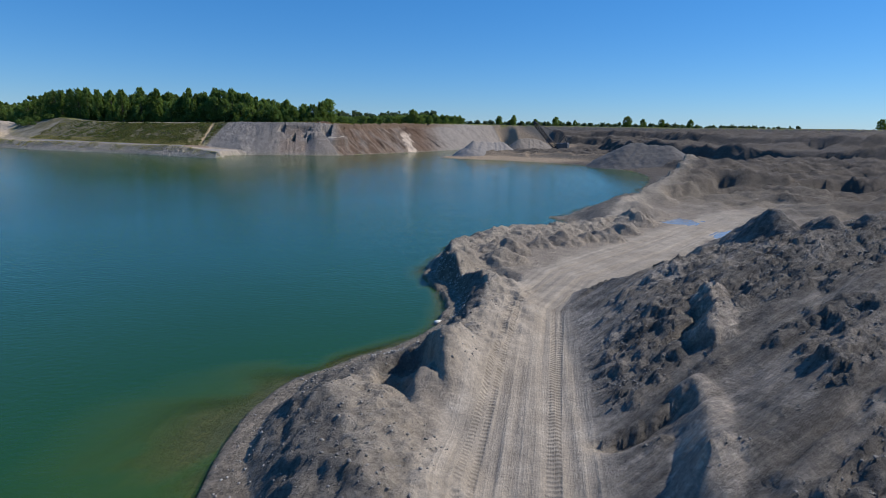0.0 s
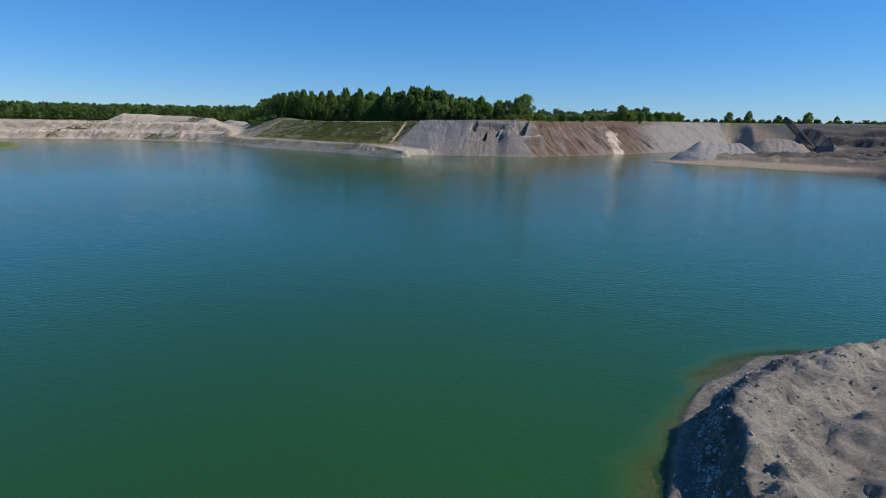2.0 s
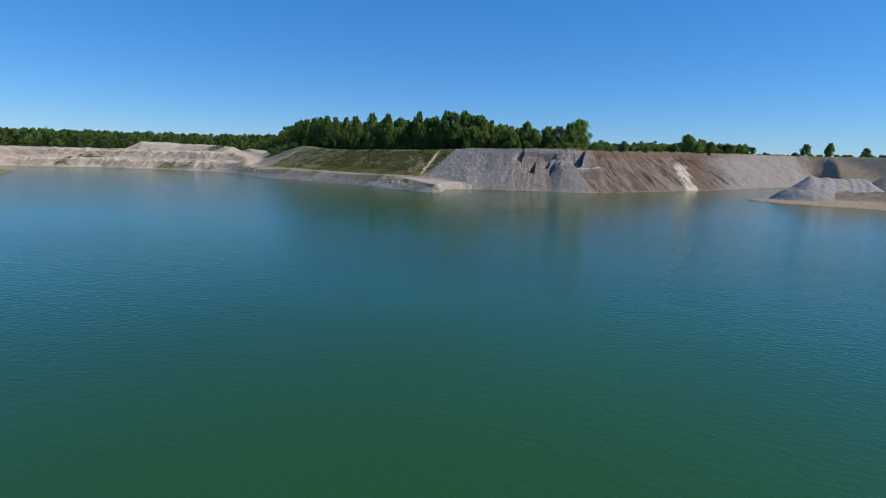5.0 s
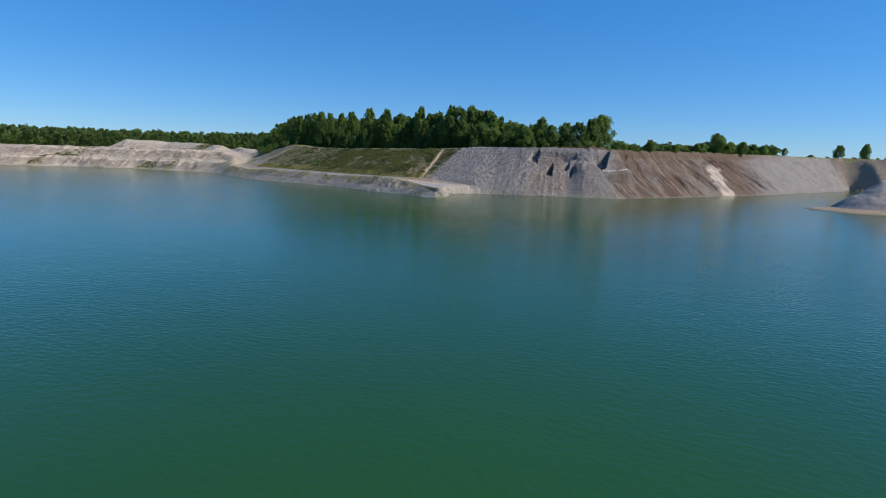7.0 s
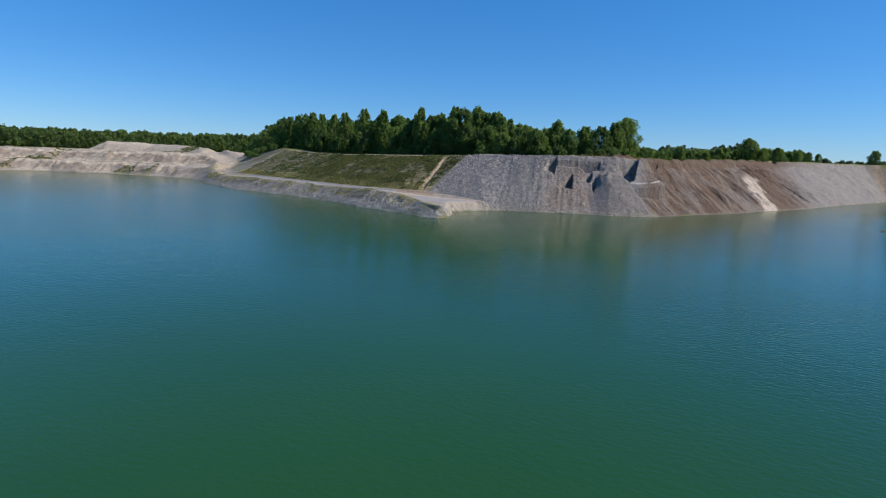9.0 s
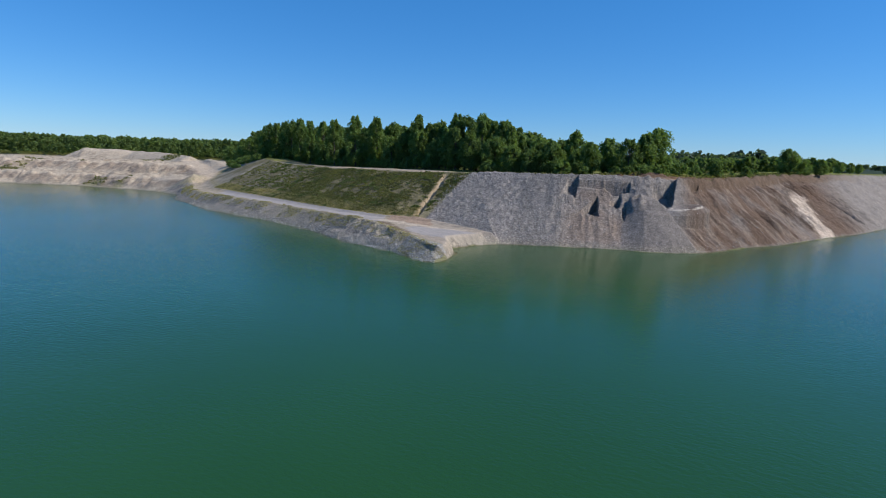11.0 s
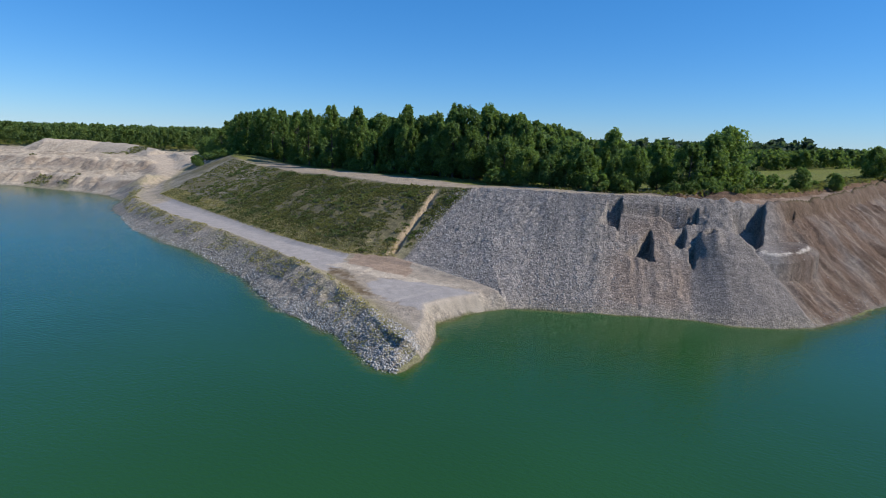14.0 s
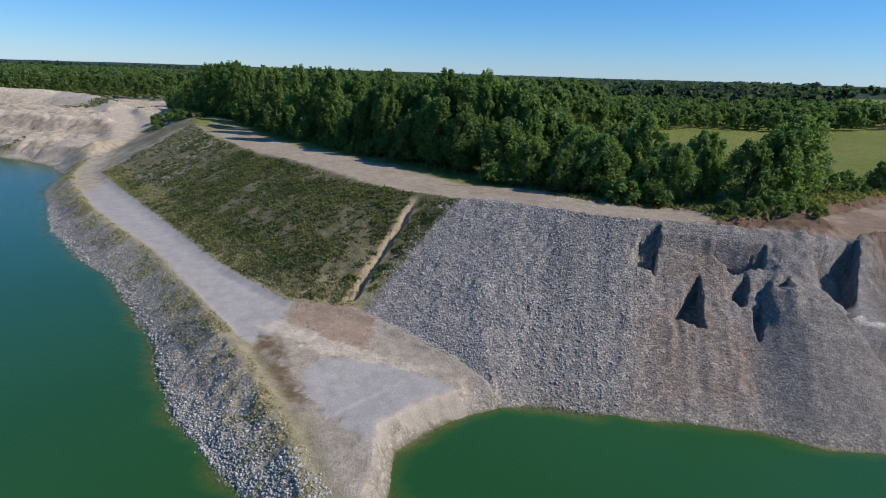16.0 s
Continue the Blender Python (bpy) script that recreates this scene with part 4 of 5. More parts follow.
    lane = k["bench"] * smooth(1.3, 1.9, cd + 0.35 * n2) * smooth(-161, -156, x + 2 * n2) * smooth(0.2, 0.7, ed + 0.4 * n2) * inside([(-78.2, 244.6), (-79.8, 248.6), (-82, 252), (-220, 340), (-220, 300), (-85, 240), (-77, 239)], wx, wy)
    c = lay(c, (0.315, 0.273, 0.225), k["bench"] * smooth(-80, -77, x + n2) * smooth(2.0, 4.0, cd + n2))
    c = lay(c, (0.30, 0.281, 0.274), lane)
    c = lay(c, (0.285, 0.215, 0.165), k["bench"] * soften([(-78, 245), (-78.6, 251), (-71, 253), (-67.5, 248), (-66.2, 241.8), (-70.7, 243)]))
    c = lay(c, (0.45, 0.39, 0.32), k["bench"] * soften([(-79.5, 241.5), (-78, 244.8), (-70.5, 242.8), (-58, 242.8), (-59, 241.2), (-70, 240), (-76, 241)]) * 0.8)
    c = lay(c, (0.13, 0.095, 0.058), k["bench"] * soften([(-78.6, 240.6), (-76.2, 240.9), (-72.2, 237.8), (-70.2, 235), (-66, 232), (-68, 231.5), (-74.5, 235.4)]) * np.clip(0.75 + n3, 0.2, 1))
    pad = k["bench"] * soften([(-70.1, 236.5), (-69.2, 239.2), (-64.4, 241.2), (-56.4, 240.8), (-53, 239.4), (-56.4, 236.4), (-58.6, 232.8), (-58.6, 229.4), (-61.4, 230.4), (-64.9, 231.8), (-67.8, 233.3)])
    c = lay(c, (0.285, 0.268, 0.262), pad)
    flat = np.clip(lane + pad, 0, 1)
    dry = np.clip(smooth(3.4, 1.2, cd + 0.9 * n2) * np.clip(0.5 + 0.8 * n3 + 0.4 * n2, 0, 0.9), 0, 1) * np.clip(k["riprap"] * 0.8 + k["bench"], 0, 1) * (x > -190) * (1 - flat)
    c = lay(c, (0.265, 0.235, 0.155), dry)
    c = lay(c, (0.235, 0.213, 0.19), k["riprap"] * smooth(1.6, 2.6, k["d"] + 0.5 * n2) * (1 - dry) * np.clip(0.5 + n2, 0, 0.9))
    c = lay(c, (0.38, 0.335, 0.285), k["bench"] * smooth(2.4, 1.4, k["d"]) * smooth(-64, -61, x))
    beach = smooth(2.2, 0.6, k["d"]) * (k["d"] > -2)
    c = lay(c, (0.235, 0.21, 0.17), beach * 0.5 * (x < -10))
    c = lay(c, (0.15, 0.132, 0.112), beach * 0.7 * (x > -10) * (y < 120))
    c = lay(c, (0.12, 0.105, 0.06), smooth(0.3, -0.3, k["d"]))
    c *= (1 + 0.10 * n3)[:, None]
    stony = np.clip(k["cliff"] * smooth(0, -40, x) * 0.9 + k["riprap"] * 0.9 + k["bank"] * (1 - green) + k["wall"] * 0.4 + k["steep"] * 0.4 + beach * 0.5 + k["heap"] * 0.25 + 0.12, 0, 1) * (1 - 0.85 * flat) * (1 - 0.8 * k["road"])
    wet = smooth(0.6, 0.1, k["d"]) * (k["d"] > -1) * 0.8
    return np.clip(c, 0.01, 0.9), stony, np.clip(wet, 0, 1), flat


def sheet(name, xs, ys, z, keep, mat, fields):
    """A grid of quads as one mesh, with its fields by vertex."""
    nx, ny = len(xs), len(ys)
    px, py = np.meshgrid(xs, ys)
    co = np.stack([px.ravel(), py.ravel(), np.broadcast_to(z, px.shape).ravel()], 1).astype(np.float32)
    i, j = np.meshgrid(np.arange(nx - 1), np.arange(ny - 1))
    a = (j * nx + i).ravel()
    quads = np.stack([a, a + 1, a + 1 + nx, a + nx], 1)
    if keep is not None:
        quads = quads[keep if len(keep) == len(quads) else keep[quads].any(1)]
        used = np.unique(quads)
        back = np.zeros(len(co), np.int64)
        back[used] = np.arange(len(used))
        co, quads = co[used], back[quads]
        fields = {k: v[used] for k, v in fields.items()}
    me = bpy.data.meshes.new(name)
    me.vertices.add(len(co))
    me.vertices.foreach_set("co", co.ravel())
    me.loops.add(quads.size)
    me.loops.foreach_set("vertex_index", quads.ravel().astype(np.int32))
    me.polygons.add(len(quads))
    me.polygons.foreach_set("loop_start", np.arange(0, quads.size, 4, dtype=np.int32))
    me.update(calc_edges=True)
    me.validate()
    for key, v in fields.items():
        if v.ndim == 2:
            at = me.attributes.new(key, "FLOAT_COLOR", "POINT")
            at.data.foreach_set("color", np.concatenate([v, np.ones((len(v), 1))], 1).astype(np.float32).ravel())
        else:
            at = me.attributes.new(key, "FLOAT", "POINT")
            at.data.foreach_set("value", v.astype(np.float32))
    me.polygons.foreach_set("use_smooth", np.ones(len(quads), bool))
    me.materials.append(mat)
    return new(name, me)


def lay_ground(name, near, keep=None):
    tone, stony, wet, flat = soil(near)
    k = near["k"]
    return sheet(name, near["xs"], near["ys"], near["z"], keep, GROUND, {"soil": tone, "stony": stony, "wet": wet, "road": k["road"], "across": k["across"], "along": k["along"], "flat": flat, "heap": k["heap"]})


cell_x, cell_y = np.meshgrid((GX[1:] + GX[:-1]) / 2, (GY[1:] + GY[:-1]) / 2)
open_ground = ~np.any([within(near, cell_x, cell_y) for near in FINE], axis=0).ravel()
ground = lay_ground("ground", MAIN, open_ground)
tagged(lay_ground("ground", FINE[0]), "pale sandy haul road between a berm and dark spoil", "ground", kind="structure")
tagged(lay_ground("ground", FINE[1]), "gravel bench and slumped grey gravel face above the lake", "ground", kind="structure")
tagged(lay_ground("ground", FINE[2]), "slumped brown sand face above the lake", "ground", kind="structure")
tagged(lay_ground("ground", FINE[3]), "brown sand face and grassy rim above the quarry", "ground", kind="structure")
tagged(lay_ground("ground", FINE[4]), "bare pale spoil banks at the lake's end", "ground", kind="structure")
tagged(ground, "bare sand and gravel quarry ground with grassy banks and meadow", "ground", kind="structure")

WXS = steps((-360, -230, 4), (-230, -125, 2), (-125, -50, 1), (-50, -8, 2), (-8, 36, 0.8), (36, 140, 2.5))
WYS = steps((-100, -10, 5), (-10, 60, 0.8), (60, 205, 3), (205, 260, 1), (260, 440, 3))
WPX, WPY = np.meshgrid(WXS, WYS)
WD = shore_distance(WPX.ravel(), WPY.ravel())
shoal = smooth(9, 4, np.hypot((WPX + 6.5) * 0.9, (WPY - 9) * 0.55)).ravel()
reach = 1.35 + 7.8 * shoal
shallow = smooth(-1.0, 0.0, (WD + 0.8 * fbm(WPX.ravel() * 0.3, WPY.ravel() * 0.3, 81)) / reach) * (1 - 0.55 * shoal * smooth(0.1, 0.5, fbm(WPX.ravel() * 0.28, WPY.ravel() * 0.4, 105)))
water = sheet("water", WXS, WYS, 0.0, WD < 3.0, WATER, {"shallow": shallow})
tagged(water, "still milky green quarry lake water with small ripples", "water", kind="structure")


# ---- builders ----
def mesh_from(name, verts, faces, mat, flat=True):
    """A mesh from arrays of vertices and of faces with equal corner counts."""
    verts, faces = np.asarray(verts, np.float32), np.asarray(faces, np.int32)
    me = bpy.data.meshes.new(name)
    me.vertices.add(len(verts))
    me.vertices.foreach_set("co", verts.ravel())
    me.loops.add(faces.size)
    me.loops.foreach_set("vertex_index", faces.ravel())
    me.polygons.add(len(faces))
    me.polygons.foreach_set("loop_start", np.arange(0, faces.size, faces.shape[1], dtype=np.int32))
    me.update(calc_edges=True)
    if not flat:
        me.polygons.foreach_set("use_smooth", np.ones(len(faces), bool))
    me.materials.append(mat)
    return me


def part(name, bm, mat, parent, label=""):
    """One mesh object from a bmesh, under a thing or a part."""
    me = bpy.data.meshes.new(name)
    bm.to_mesh(me)
    bm.free()
    me.materials.append(mat)
    ob = new(name, me)
    ob.parent = parent
    return tagged(ob, label)


def held(name, me, parent, at=None, label=""):
    ob = new(name, me)
    ob.parent = parent
    if at is not None:
        ob.matrix_basis = at
    return tagged(ob, label)


def tube(bm, p, q, r0, r1, sides=6):
    p, q = Vector(p), Vector(q)
    turn = (q - p).to_track_quat("Z", "Y").to_matrix()
    rings = []
    for c, r in ((p, r0), (q, r1)):
        rings.append([bm.verts.new(c + turn @ Vector((r * math.cos(a), r * math.sin(a), 0))) for a in (2 * math.pi * k / sides for k in range(sides))])
    for k in range(sides):
        bm.faces.new((rings[0][k], rings[0][(k + 1) % sides], rings[1][(k + 1) % sides], rings[1][k]))
    bm.faces.new(rings[1])
    bm.faces.new(list(reversed(rings[0])))


def slab(bm, m, size, bevel=0.0):
    got = bmesh.ops.create_cube(bm, size=1.0, matrix=m @ Matrix.Diagonal((*size, 1)))
    if bevel:
        edges = {e for v in got["verts"] for e in v.link_edges}
        bmesh.ops.bevel(bm, geom=list(edges), offset=bevel, segments=1, affect="EDGES", clamp_overlap=True)


def leaf_tris(rng, centres, size, out=None):
    """Leaves as small pointed triangles that lean up and, where given, outwards."""
    n = len(centres)
    face = rng.normal(size=(n, 3)) * 0.8 + (0, 0, 0.55)
    if out is not None:
        face = face + 0.75 * out
    face /= np.linalg.norm(face, axis=1, keepdims=True) + 1e-9
    a = np.cross(face, rng.normal(size=(n, 3)))
    a /= np.linalg.norm(a, axis=1, keepdims=True) + 1e-9
    b = np.cross(face, a)
    s = size * rng.uniform(0.6, 1.4, (n, 1))
    a, b = a * s * 1.35, b * s * 0.8
    v = np.stack([centres - a + b, centres + a, centres - a - b], 1).reshape(-1, 3)
    return v, np.arange(3 * n).reshape(-1, 3)


def lobes(rng, count, wide, low, high, kind):
    """The boughs of a crown: centres, radii and how far they are drawn upwards, in an uneven egg or a spire of upright sprays."""
    out = []
    for k in range(count):
        t = (k + rng.uniform(0, 1)) / count
        z = low + (high - low) * t
        if kind == "poplar":
            reach = wide * (0.40 + 0.62 * math.sin(math.pi * min(1, t * 0.74 + 0.16))) * (1 - 0.42 * t * t)
            size, rise = wide * rng.uniform(0.11, 0.27) * (1.12 - 0.5 * t), rng.uniform(1.7, 2.8)
        else:
            reach = wide * math.sqrt(max(0.05, 1 - (2 * t - 0.85) ** 2 / 1.35))
            size, rise = wide * rng.uniform(0.12, 0.33) * (1.1 - 0.35 * t), rng.uniform(1.0, 1.6)
        a, r = rng.uniform(0, 2 * math.pi), reach * math.sqrt(rng.uniform(0.12, 1.1))
        out.append((r * math.cos(a), r * math.sin(a), z, size, rise))
    for _ in range(5):
        out.append((*(rng.uniform(-0.28, 0.28, 2) * wide), high - wide * rng.uniform(0.0, 0.4), wide * rng.uniform(0.10, 0.2), 2.2))
    return np.array(out)


def crown_points(rng, boughs, per):
    """Leaf places round the boughs, and the way out of each bough."""
    pts, ways = [], []
    for x, y, z, r, rise in boughs:
        d = rng.normal(size=(per, 3))
        d /= np.linalg.norm(d, axis=1, keepdims=True)
        ways.append(d.copy())
        d *= (rng.uniform(0.2, 1.2, (per, 1)) ** 0.6) * r
        d[:, :2] *= np.clip(1.15 - 0.45 * d[:, 2:3] / r, 0.3, 1.6)
        d[:, 2] *= rise
        pts.append(d + (x, y, z))
    return np.concatenate(pts), np.concatenate(ways)


def tree(name, rng, tall, wide, kind, label, bare=0.12, count=30, per=95, leaf=0.26, mat=None):
    """A tree at the origin: a tapered trunk with limbs, and a crown of leaves."""
    root = tagged(new(name), label, "tree" if name == "tree" else "bush")
    bm = bmesh.new()
    base = tall * bare
    lean = rng.uniform(-0.25, 0.25, 2)
    stem = [Vector((lean[0] * t * 2, lean[1] * t * 2, tall * 0.92 * t - (0.35 if t == 0 else 0))) for t in (0, 0.2, 0.45, 0.7, 1.0)]
    radii = [tall * 0.020, tall * 0.015, tall * 0.010, tall * 0.006, tall * 0.002]
    for k in range(4):
        tube(bm, stem[k], stem[k + 1], radii[k], radii[k + 1], 7)
    boughs = lobes(rng, count, wide, base + wide * 0.25, tall - wide * 0.15, kind)
    for x, y, z, r, rise in boughs[::2]:
        t = max(0.12, min(0.9, (z - 0.25 * math.hypot(x, y) - 0.6) / (tall * 0.92)))
        tube(bm, (lean[0] * t * 2, lean[1] * t * 2, tall * 0.92 * t), (x, y, z), tall * 0.006, tall * 0.0015, 4)
    part("trunk", bm, BARK, root)
    spots, ways = crown_points(rng, boughs, per)
    v, f = leaf_tris(rng, spots, leaf, ways)
    held("crown", mesh_from("crown", v, f, mat or LEAF), root)
    return root


def stone_mesh(rng, n=1):
    """Low angular stones about one metre across: arrays of vertices and triangles."""
    g = (1 + 5**0.5) / 2
    base = np.array([(-1, g, 0), (1, g, 0), (-1, -g, 0), (1, -g, 0), (0, -1, g), (0, 1, g), (0, -1, -g), (0, 1, -g), (g, 0, -1), (g, 0, 1), (-g, 0, -1), (-g, 0, 1)]) / (2 * math.sqrt(1 + g * g))
    tri = np.array([(0, 11, 5), (0, 5, 1), (0, 1, 7), (0, 7, 10), (0, 10, 11), (1, 5, 9), (5, 11, 4), (11, 10, 2), (10, 7, 6), (7, 1, 8),
                    (3, 9, 4), (3, 4, 2), (3, 2, 6), (3, 6, 8), (3, 8, 9), (4, 9, 5), (2, 4, 11), (6, 2, 10), (8, 6, 7), (9, 8, 1)])
    v = base[None] * rng.uniform(0.55, 1.3, (n, 12, 1)) + rng.normal(size=(n, 12, 3)) * 0.03
    return v, tri


def scatter_stones(name, rng, x, y, size, mat, label, sink=0.3):
    """Stones strewn over the ground as one mesh."""
    n = len(x)
    v, tri = stone_mesh(rng, n)
    a = rng.uniform(0, 2 * math.pi, n)
    c, s = np.cos(a)[:, None], np.sin(a)[:, None]
    sx = size[:, None] * rng.uniform(0.8, 1.4, (n, 1))
    sz = size[:, None] * rng.uniform(0.55, 0.95, (n, 1))
    lx, ly, lz = v[:, :, 0] * sx, v[:, :, 1] * size[:, None], v[:, :, 2] * sz
    px, py = x[:, None] + lx * c - ly * s, y[:, None] + lx * s + ly * c
    pz = (ground_z(x, y) + size * (0.5 - sink) * 0.7)[:, None] + lz
    verts = np.stack([px, py, pz], -1).reshape(-1, 3)
    faces = (tri[None] + 12 * np.arange(n)[:, None, None]).reshape(-1, 3)
    return tagged(new(name, mesh_from(name, verts, faces, mat)), label, "stones", kind="stuff")


def along_line(rng, line, n, near, far):
    """n random spots beside a line, from near to far metres to its left."""
    p = np.array([q[:2] for q in line], float)
    seg = np.diff(p, axis=0)
    size = np.hypot(seg[:, 0], seg[:, 1])
    k = rng.choice(len(seg), n, p=size / size.sum())
    t, off = rng.uniform(0, 1, n), rng.uniform(near, far, n)
    q = p[k] + seg[k] * t[:, None]
    return q[:, 0] - seg[k, 1] / size[k] * off, q[:, 1] + seg[k, 0] / size[k] * off


RNG = np.random.default_rng(7)

# ---- the wood above the bank ----
POPLAR = "tall leafy green poplar tree in the wood above the quarry bank"
LOW = "round leafy green tree at the edge of the quarry top"
KINDS = [
    tree("tree", RNG, 16.5, 3.4, "poplar", POPLAR, 0.08, 96, 72, 0.20),
    tree("tree", RNG, 15.5, 3.0, "poplar", POPLAR, 0.06, 90, 72, 0.20),
    tree("tree", RNG, 15.0, 4.0, "round", POPLAR, 0.07, 104, 74, 0.20),
    tree("tree", RNG, 16.0, 2.6, "poplar", POPLAR, 0.10, 84, 70, 0.19),
    tree("tree", RNG, 10.0, 3.4, "round", LOW, 0.05, 84, 74, 0.18),
    tree("tree", RNG, 9.0, 2.8, "poplar", LOW, 0.05, 74, 72, 0.18),
    tree("tree", RNG, 12.0, 4.3, "round", LOW, 0.04, 104, 80, 0.20),
]
BUSH = tree("bush", RNG, 3.0, 1.7, "round", "low leafy green bush on the quarry edge", 0.0, 24, 70, 0.13)
TREE_TALL = {0: 16.5, 1: 15.5, 2: 15.0, 3: 16.0, 4: 10.0, 5: 9.0, 6: 12.0}
placed = {}


def plant(kind, x, y, tall, wide=1.0, group="trees of the wood"):
    """A tree of a kind, that tall, on the ground at x, y."""
    src = BUSH if kind == "bush" else KINDS[kind]
    k = tall / (3.0 if kind == "bush" else TREE_TALL[kind])
    m = Matrix.LocRotScale((x, y, float(ground_z(x, y))), Euler((0, 0, RNG.uniform(0, 6.28))), (k * wide, k * wide, k))
    if kind not in placed:
        placed[kind] = src
        src.matrix_basis = m
        ob = src
    else:
        ob = copy_thing(src, Matrix.Identity(4))
        ob.matrix_basis = m
    return tagged(ob, group=group)


# the ones that stand out against the sky
for kind, x, y, tall in ((0, -193, 363, 17.5), (1, -199, 368, 16.6), (2, -187, 359, 17.8), (0, -181, 355, 18.2), (3, -206, 373, 15), (1, -174, 351, 18.2), (2, -167, 346, 17.5), (1, -160, 341, 18), (3, -152, 336, 17.6), (1, -143, 331, 17.2), (0, -134, 324, 17.4), (0, -121, 316, 18.2), (1, -113, 317, 17.8), (3, -93, 306, 17.8), (0, -79.5, 306, 18.0), (2, -70.5, 305, 17.6),
                         (2, -75, 301, 16.8), (5, -57.5, 303, 11), (5, -40, 291, 11.8), (4, -31, 288, 9.6), (6, -19, 289, 12.4), (4, -46, 284, 9), (4, -35.5, 281, 8.6), (4, -26, 281, 9), (5, -22, 284, 10)):
    plant(kind, x, y, tall)
WOOD_EDGE = [(-200.5, 371.5), (-181.5, 357.2), (-155.5, 339.8), (-129.5, 322.8), (-106, 307.8), (-86.5, 297.3), (-73.5, 290.5), (-64, 286.5), (-54, 281), (-45, 277.5), (-36, 277.5), (-29, 277)]
tall_by = lambda x: np.interp(x, [-215, -190, -180, -125, -62, -54, -20], [16.0, 17.0, 17.2, 15.6, 15.2, 9.8, 8.8])
for row, (near, far, count) in enumerate(((1.5, 4.5, 46), (6, 10, 42), (12, 17, 38))):
    xs, ys = along_line(RNG, WOOD_EDGE, count, near, far)
    for x, y in zip(xs, ys):
        if x > -52 and row == 2:
            continue
        h = float(tall_by(x)) * RNG.uniform(0.8, 1.06) * (0.82 if row == 0 else 1.0)
        plant(int(RNG.choice([4, 5, 6] if h < 10.5 else [0, 1, 2, 3])), x, y, h, RNG.uniform(0.9, 1.2))
xs, ys = along_line(RNG, WOOD_EDGE, 34, -1.5, 1.0)
for x, y in zip(xs, ys):
    plant("bush", x, y, RNG.uniform(2.0, 4.2), 1.2, "bushes of the wood's edge")
for kind, x, y, tall in ((2, -211, 374, 13.5), (4, -217, 378, 11.5), (0, -214, 382, 14.5), (4, -223, 384, 10.2), (5, -229, 389, 9.6), (4, -236, 392, 8.8), (6, -226, 394, 11), (4, -243, 398, 8.4), (6, -235, 402, 10.4), (6, -250, 408, 10)):
    plant(kind, x, y, tall)
# single trees and bushes on the quarry rim
for kind, x, y, tall in ((6, 30.5, 358, 9.2), (4, 36, 358, 6.2), (4, 41.5, 360, 6.0), (4, -1, 307, 5.0), (4, 8.5, 316, 4.0), (4, 56, 386, 4.6), (4, 63, 396, 4.4), (4, 110, 452, 7.5), (5, 122, 449, 8.2),
                         (4, 72, 412, 4.2), (4, 140, 447, 5.6), (4, 156, 441, 7.4), (5, 170, 434, 4.8), (6, 205, 412, 8.6), (4, 214, 404, 6.4), (4, 224, 394, 6.2), (5, 238, 378, 6.4), (4, 318, 300, 7), (6, 330, 290, 8)):
    plant(kind, x, y, tall, RNG.uniform(1.0, 1.25), "trees of the quarry rim")
for x, y, h in ((-199, 346, 2.6), (-197, 349, 3.4), (-194, 352, 3.8), (-188, 342, 3.0), (-203, 350, 3.2), (-194, 342, 2.2), (-190, 345, 2.4), (-186, 333, 2.0), (-178, 337, 2.6), (-182, 341, 3.0), (-172, 337, 1.6), (-26, 275, 2.2), (-18.5, 275, 1.6), (-22, 275.5, 1.5), (-22.5, 279, 2.8), (-19.5, 281.5, 2.0), (-29, 273.6, 2.0), (-4, 303, 1.2), (16, 342, 2.2), (6, 322, 1.4), (30, 360, 2.2), (44, 378, 2.0), (50, 384, 2.2), (-12, 300, 4.0), (-7, 304, 3.2)):
    plant("bush", x, y, h, 1.2, "bushes of the quarry rim")


def wood(name, spots, talls, wide, per, leaf, label, mat):
    """Woodland further off, crown by crown, as one mesh."""
    pts, ways = [], []
    for (x, y), h in zip(spots, talls):
        w = wide * RNG.uniform(0.75, 1.25)
        b = lobes(RNG, 7, w, h * 0.25, h - w * 0.1, "poplar" if RNG.uniform() < 0.5 else "round")
        b[:, 3] *= 1.5
        b[:, 4] *= 0.8
        p, way = crown_points(RNG, b, per)
        pts.append(p + (x, y, float(ground_z(x, y))))
        ways.append(way)
    v, f = leaf_tris(RNG, np.concatenate(pts), leaf, np.concatenate(ways))
    return tagged(new(name, mesh_from(name, v, f, mat)), label, "woodland", kind="stuff")


def jittered(x0, x1, y0, y1, step):
    gx, gy = np.meshgrid(np.arange(x0, x1, step), np.arange(y0, y1, step))
    return np.stack([gx.ravel(), gy.ravel()], 1) + RNG.uniform(-0.42, 0.42, (gx.size, 2)) * step


FIELD = [(-52, 300), (-60, 352), (-45, 374), (-31, 390), (0, 412), (21, 427), (60, 440), (105, 460), (200, 470), (200, 300), (40, 345), (20, 320), (-8, 300)]
edge_d = lambda p: to_line(WOOD_EDGE, p[:, 0], p[:, 1])
p = jittered(-330, -40, 285, 470, 5.6)
dd, _, _, side = edge_d(p)
p = p[(side > 0) & (dd > 14) & ~inside(FIELD, p[:, 0], p[:, 1]) & (p[:, 0] > -215 - 0.2 * (p[:, 1] - 350))]
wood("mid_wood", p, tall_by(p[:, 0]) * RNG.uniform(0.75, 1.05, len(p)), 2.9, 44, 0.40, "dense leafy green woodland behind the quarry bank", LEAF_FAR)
p = jittered(-60, 330, 352, 560, 6.5)
